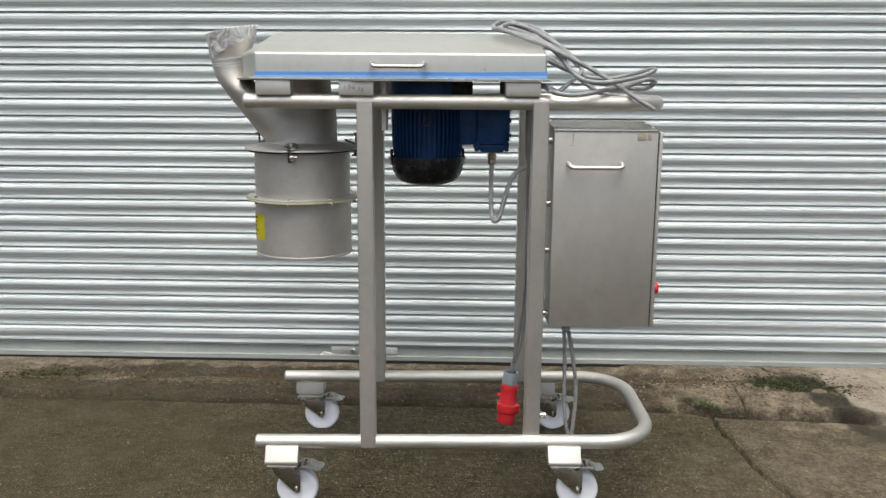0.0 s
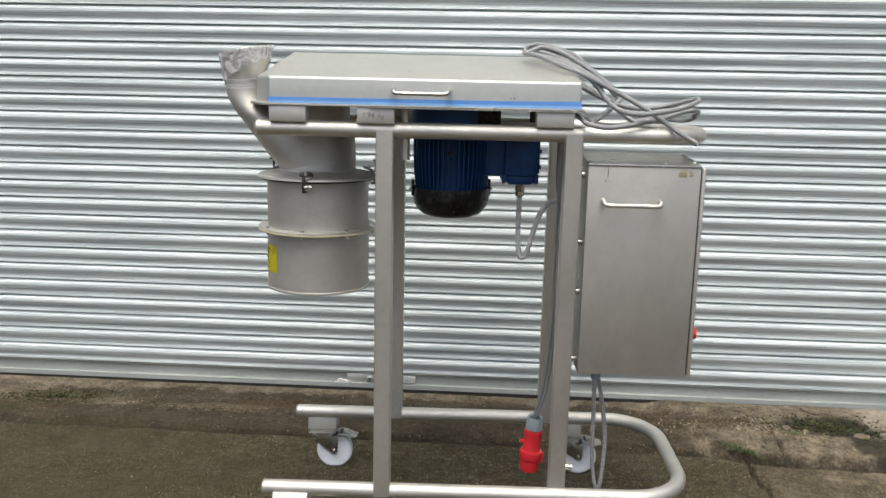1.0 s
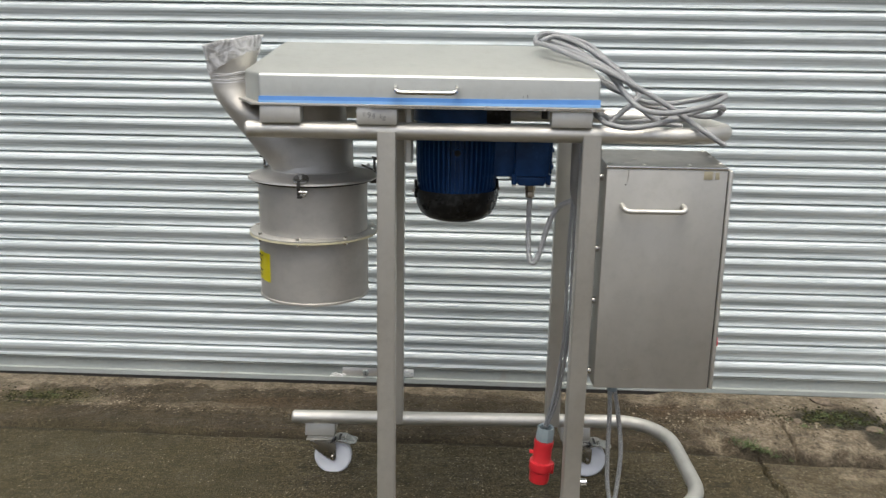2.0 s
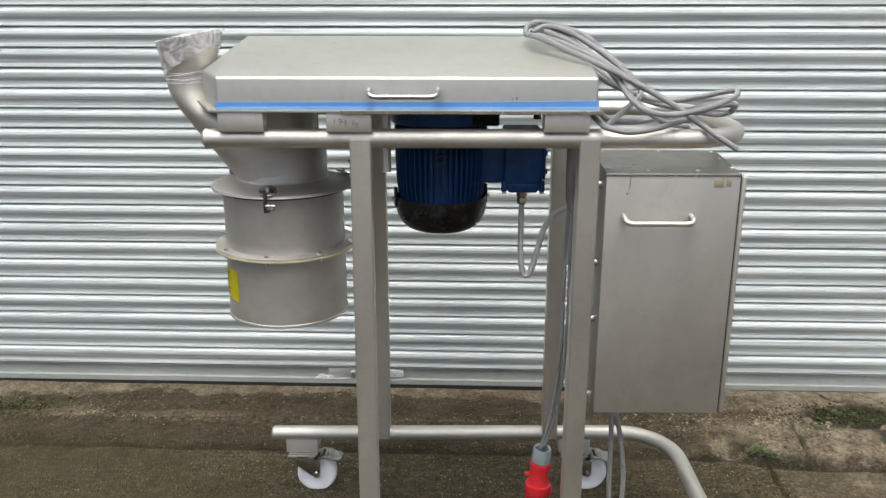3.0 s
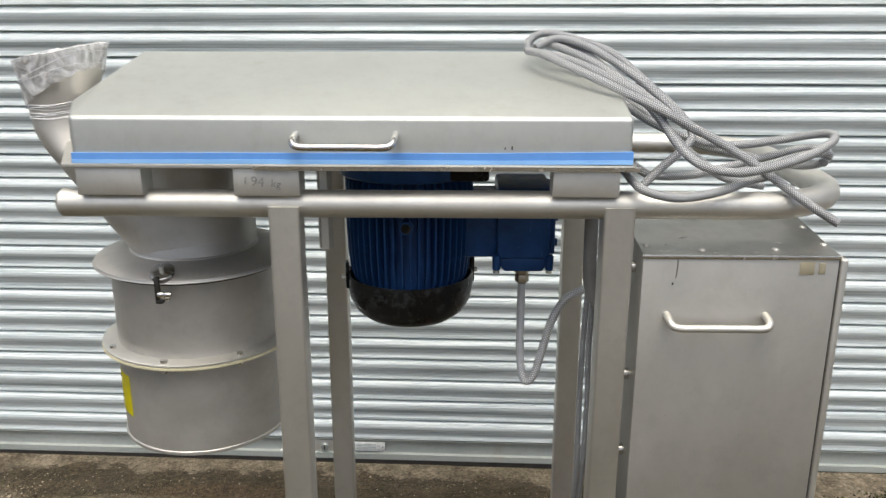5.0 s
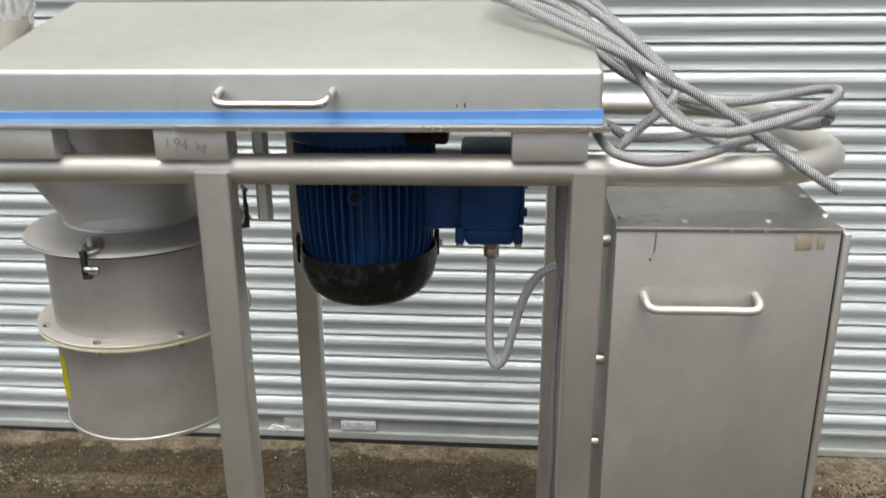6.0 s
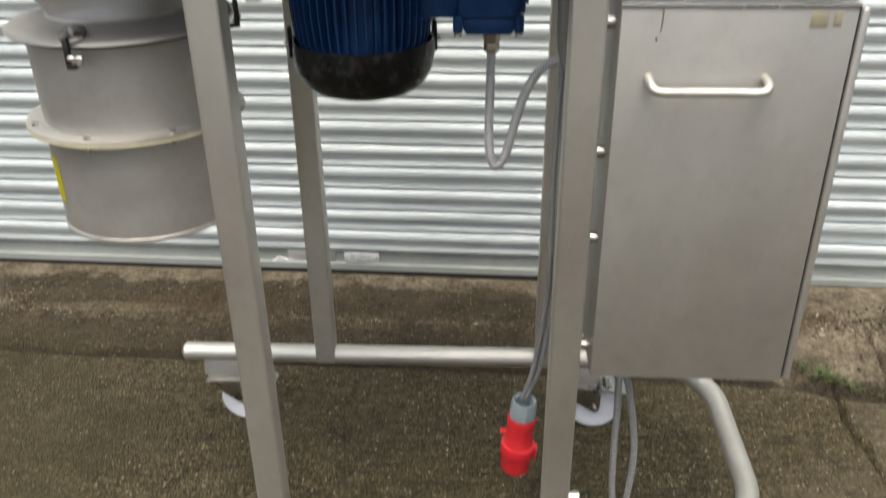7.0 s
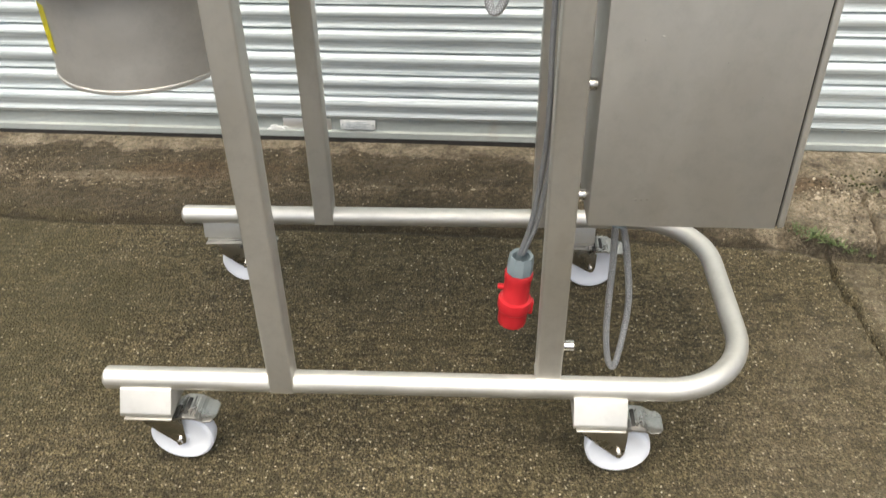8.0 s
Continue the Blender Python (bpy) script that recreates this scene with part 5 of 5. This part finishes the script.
def lumps(name, spots, jitter, flat):
    """Many small angular grains in one mesh, each sunk a little into the ground."""
    verts, faces = [], []
    for x, y, s in spots:
        base = len(verts)
        z = ground_height(x, y) + s * flat * 0.35
        turn = rnd.uniform(0, 6.28)
        sx, sy, sz = s * rnd.uniform(0.8, 1.5), s * rnd.uniform(0.7, 1.1), s * flat * rnd.uniform(0.7, 1.2)
        for p in ICO:
            q = Vector((p.x * sx * rnd.uniform(1 - jitter, 1 + jitter), p.y * sy * rnd.uniform(1 - jitter, 1 + jitter), p.z * sz * rnd.uniform(1 - jitter, 1 + jitter)))
            verts.append((x + q.x * math.cos(turn) - q.y * math.sin(turn), y + q.x * math.sin(turn) + q.y * math.cos(turn), z + q.z))
        faces += [(base + i, base + j, base + k) for i, j, k in ICO_FACES]
    me = bpy.data.meshes.new(name)
    me.from_pydata(verts, [], faces)
    return me


spots = []
for _ in range(900):
    x = rnd.uniform(-2.3, 2.1)
    pick = rnd.random()
    front = rnd.gauss(0.325 - 0.05 * max(0.0, min(1.0, (x - 0.7) / 0.3)) + 0.05 * noise.noise((x * 3.1, 4.7, 1)), 0.022) if pick < 0.45 else rnd.uniform(0.02, 0.50) if pick < 0.75 else rnd.uniform(0.5, 2.2)
    s = rnd.uniform(0.0013, 0.0036)
    if pick < 0.45 and rnd.random() < (0.40 if x > 0.7 else 0.20 if x > -0.8 else 0.07):
        s *= rnd.uniform(1.5, 3.0)
    spots.append((x, shutter_y(x) - front, s))
for _ in range(620):
    # rubble band where the slab edge has broken up
    x = rnd.uniform(0.62, 1.45)
    front = rnd.gauss(0.245, 0.055) + 0.12 * max(0.0, min(1.0, (x - 1.0) / 0.1)) * rnd.random()
    spots.append((x, shutter_y(x) - front, rnd.uniform(0.0015, 0.0040) * (1.9 if rnd.random() < 0.07 else 1)))
for _ in range(620):
    # pale chips broken off the lip of the lifted slab
    x = rnd.uniform(0.80, 1.42)
    y = 3.345 - 0.35 * max(0.0, 0.93 - x) + 0.05 * noise.noise((x * 9, 2.2, 6)) + rnd.gauss(0, 0.020)
    spots.append((x, y, rnd.uniform(0.0014, 0.0036) * (1.6 if rnd.random() < 0.06 else 1)))
for _ in range(1500):
    # crumbs along the old edge of the damp strip
    x = rnd.uniform(-1.65, 0.62)
    front = 0.325 + 0.05 * noise.noise((x * 3.1, 4.7, 1)) + rnd.gauss(0, 0.014)
    if noise.noise((x * 7, 1.3, 4)) > -0.15:
        spots.append((x, shutter_y(x) - front, rnd.uniform(0.0010, 0.0026)))
for _ in range(700):
    # grit lying over the damp strip and the yard slab
    x = rnd.uniform(-1.9, 1.7)
    spots.append((x, shutter_y(x) - rnd.uniform(0.03, 1.6), rnd.uniform(0.0009, 0.0021)))
for _ in range(500):
    x = rnd.uniform(-2.3, -1.3)
    spots.append((x, shutter_y(x) - rnd.gauss(0.25, 0.055), rnd.uniform(0.0012, 0.0034) * (1.6 if rnd.random() < 0.06 else 1)))
stones = tagged(new("gravel", lumps("gravel", spots, 0.42, 0.6)), "loose brown and pale gravel and concrete crumbs along the shutter", "gravel", kind="stuff")
stones.data.materials.append(PEBBLE)

stone_mesh = bmesh.new()
bmesh.ops.create_icosphere(stone_mesh, subdivisions=3, radius=1.0)
for v in stone_mesh.verts:
    k = 1 + 0.25 * noise.noise(v.co * 1.3) + 0.10 * noise.noise(v.co * 4)
    v.co = Vector((v.co.x * k * 0.062, v.co.y * k * 0.040, max(-0.4, min(0.55, v.co.z * k)) * 0.026))
stone_mesh = finish(stone_mesh, 40)
stone_mesh.materials.append(CHUNK)
for x, y, s, turn in ((1.50, 3.530, 0.72, -30), (-1.86, 3.60, 0.5, 20), (1.33, 3.36, 0.42, 70), (1.62, 3.31, 0.6, 10)):
    ob = tagged(new("concrete_chunk", stone_mesh), "rough brown lump of broken concrete on the yard edge", "rubble", "lumps of broken concrete")
    ob.matrix_basis = pose(x, y, ground_height(x, y) + 0.004 * s, 0, 0, turn) @ Matrix.Scale(s, 4)


def weed_mesh(count, reach, seed):
    r = random.Random(seed)
    bm = bmesh.new()
    for _ in range(count):
        a, lean = r.uniform(0, 2 * math.pi), r.uniform(0.3, 1.3)
        length, w = r.uniform(0.4, 1.0) * reach, r.uniform(0.0010, 0.0026)
        d, side = Vector((math.cos(a), math.sin(a), 0)), Vector((-math.sin(a), math.cos(a), 0))
        o = Vector((r.gauss(0, 0.45) * reach, r.gauss(0, 0.22) * reach, 0))
        rows = []
        for k in range(4):
            t = k / 3
            p = o + d * length * t * math.sin(lean) + Vector((0, 0, length * (t * math.cos(lean) - 0.25 * t * t)))
            hw = w * (0.35 + 1.3 * t) * (1 - t) ** 0.6 + 0.0004
            rows.append((bm.verts.new(p - side * hw), bm.verts.new(p + Vector((0, 0, -hw * 0.3))), bm.verts.new(p + side * hw)))
        for p, q in zip(rows, rows[1:]):
            bm.faces.new((p[0], p[1], q[1], q[0]))
            bm.faces.new((p[1], p[2], q[2], q[1]))
    return finish(bm, 80)


for k, (x, y, s) in enumerate(((1.045, 3.135, 1.20), (1.095, 3.115, 1.05), (1.015, 3.165, 0.8), (1.14, 3.105, 0.7), (1.19, 3.10, 0.5), (1.34, 3.31, 0.8), (1.50, 3.36, 0.7), (1.42, 3.40, 0.6), (1.62, 3.28, 0.8), (1.30, 3.37, 0.5), (1.46, 3.43, 1.0), (1.55, 3.41, 1.1), (1.60, 3.38, 0.9), (1.52, 3.44, 0.9), (-1.70, 3.53, 0.8), (-1.82, 3.55, 0.7))):
    weed = weed_mesh(60, 0.033, 3 + k)
    weed.materials.append(LEAF)
    ob = tagged(new("weed", weed), "small green weed growing out of the concrete joint", "weed", "weeds in the joint")
    ob.matrix_basis = pose(x, y, ground_height(x, y) - 0.004, 0, 0, -20) @ Matrix.Scale(s, 4)

# moss: ragged drifts of tiny cushions
spots = []
for cx, cy, rx, ry, count in ((1.48, 3.42, 0.25, 0.065, 1000), (1.70, 3.33, 0.12, 0.10, 260), (-1.76, 3.54, 0.22, 0.075, 700)):
    for _ in range(count):
        x, y = cx + rnd.gauss(0, 0.5) * rx, cy + rnd.gauss(0, 0.5) * ry
        if noise.noise((x * 16, y * 24, 2)) > -0.12:
            spots.append((x, y, rnd.uniform(0.0018, 0.0050)))
moss = tagged(new("moss", lumps("moss", spots, 0.3, 0.7)), "dark green moss cushions in the broken concrete", "moss", kind="stuff")
moss.data.materials.append(MOSS)
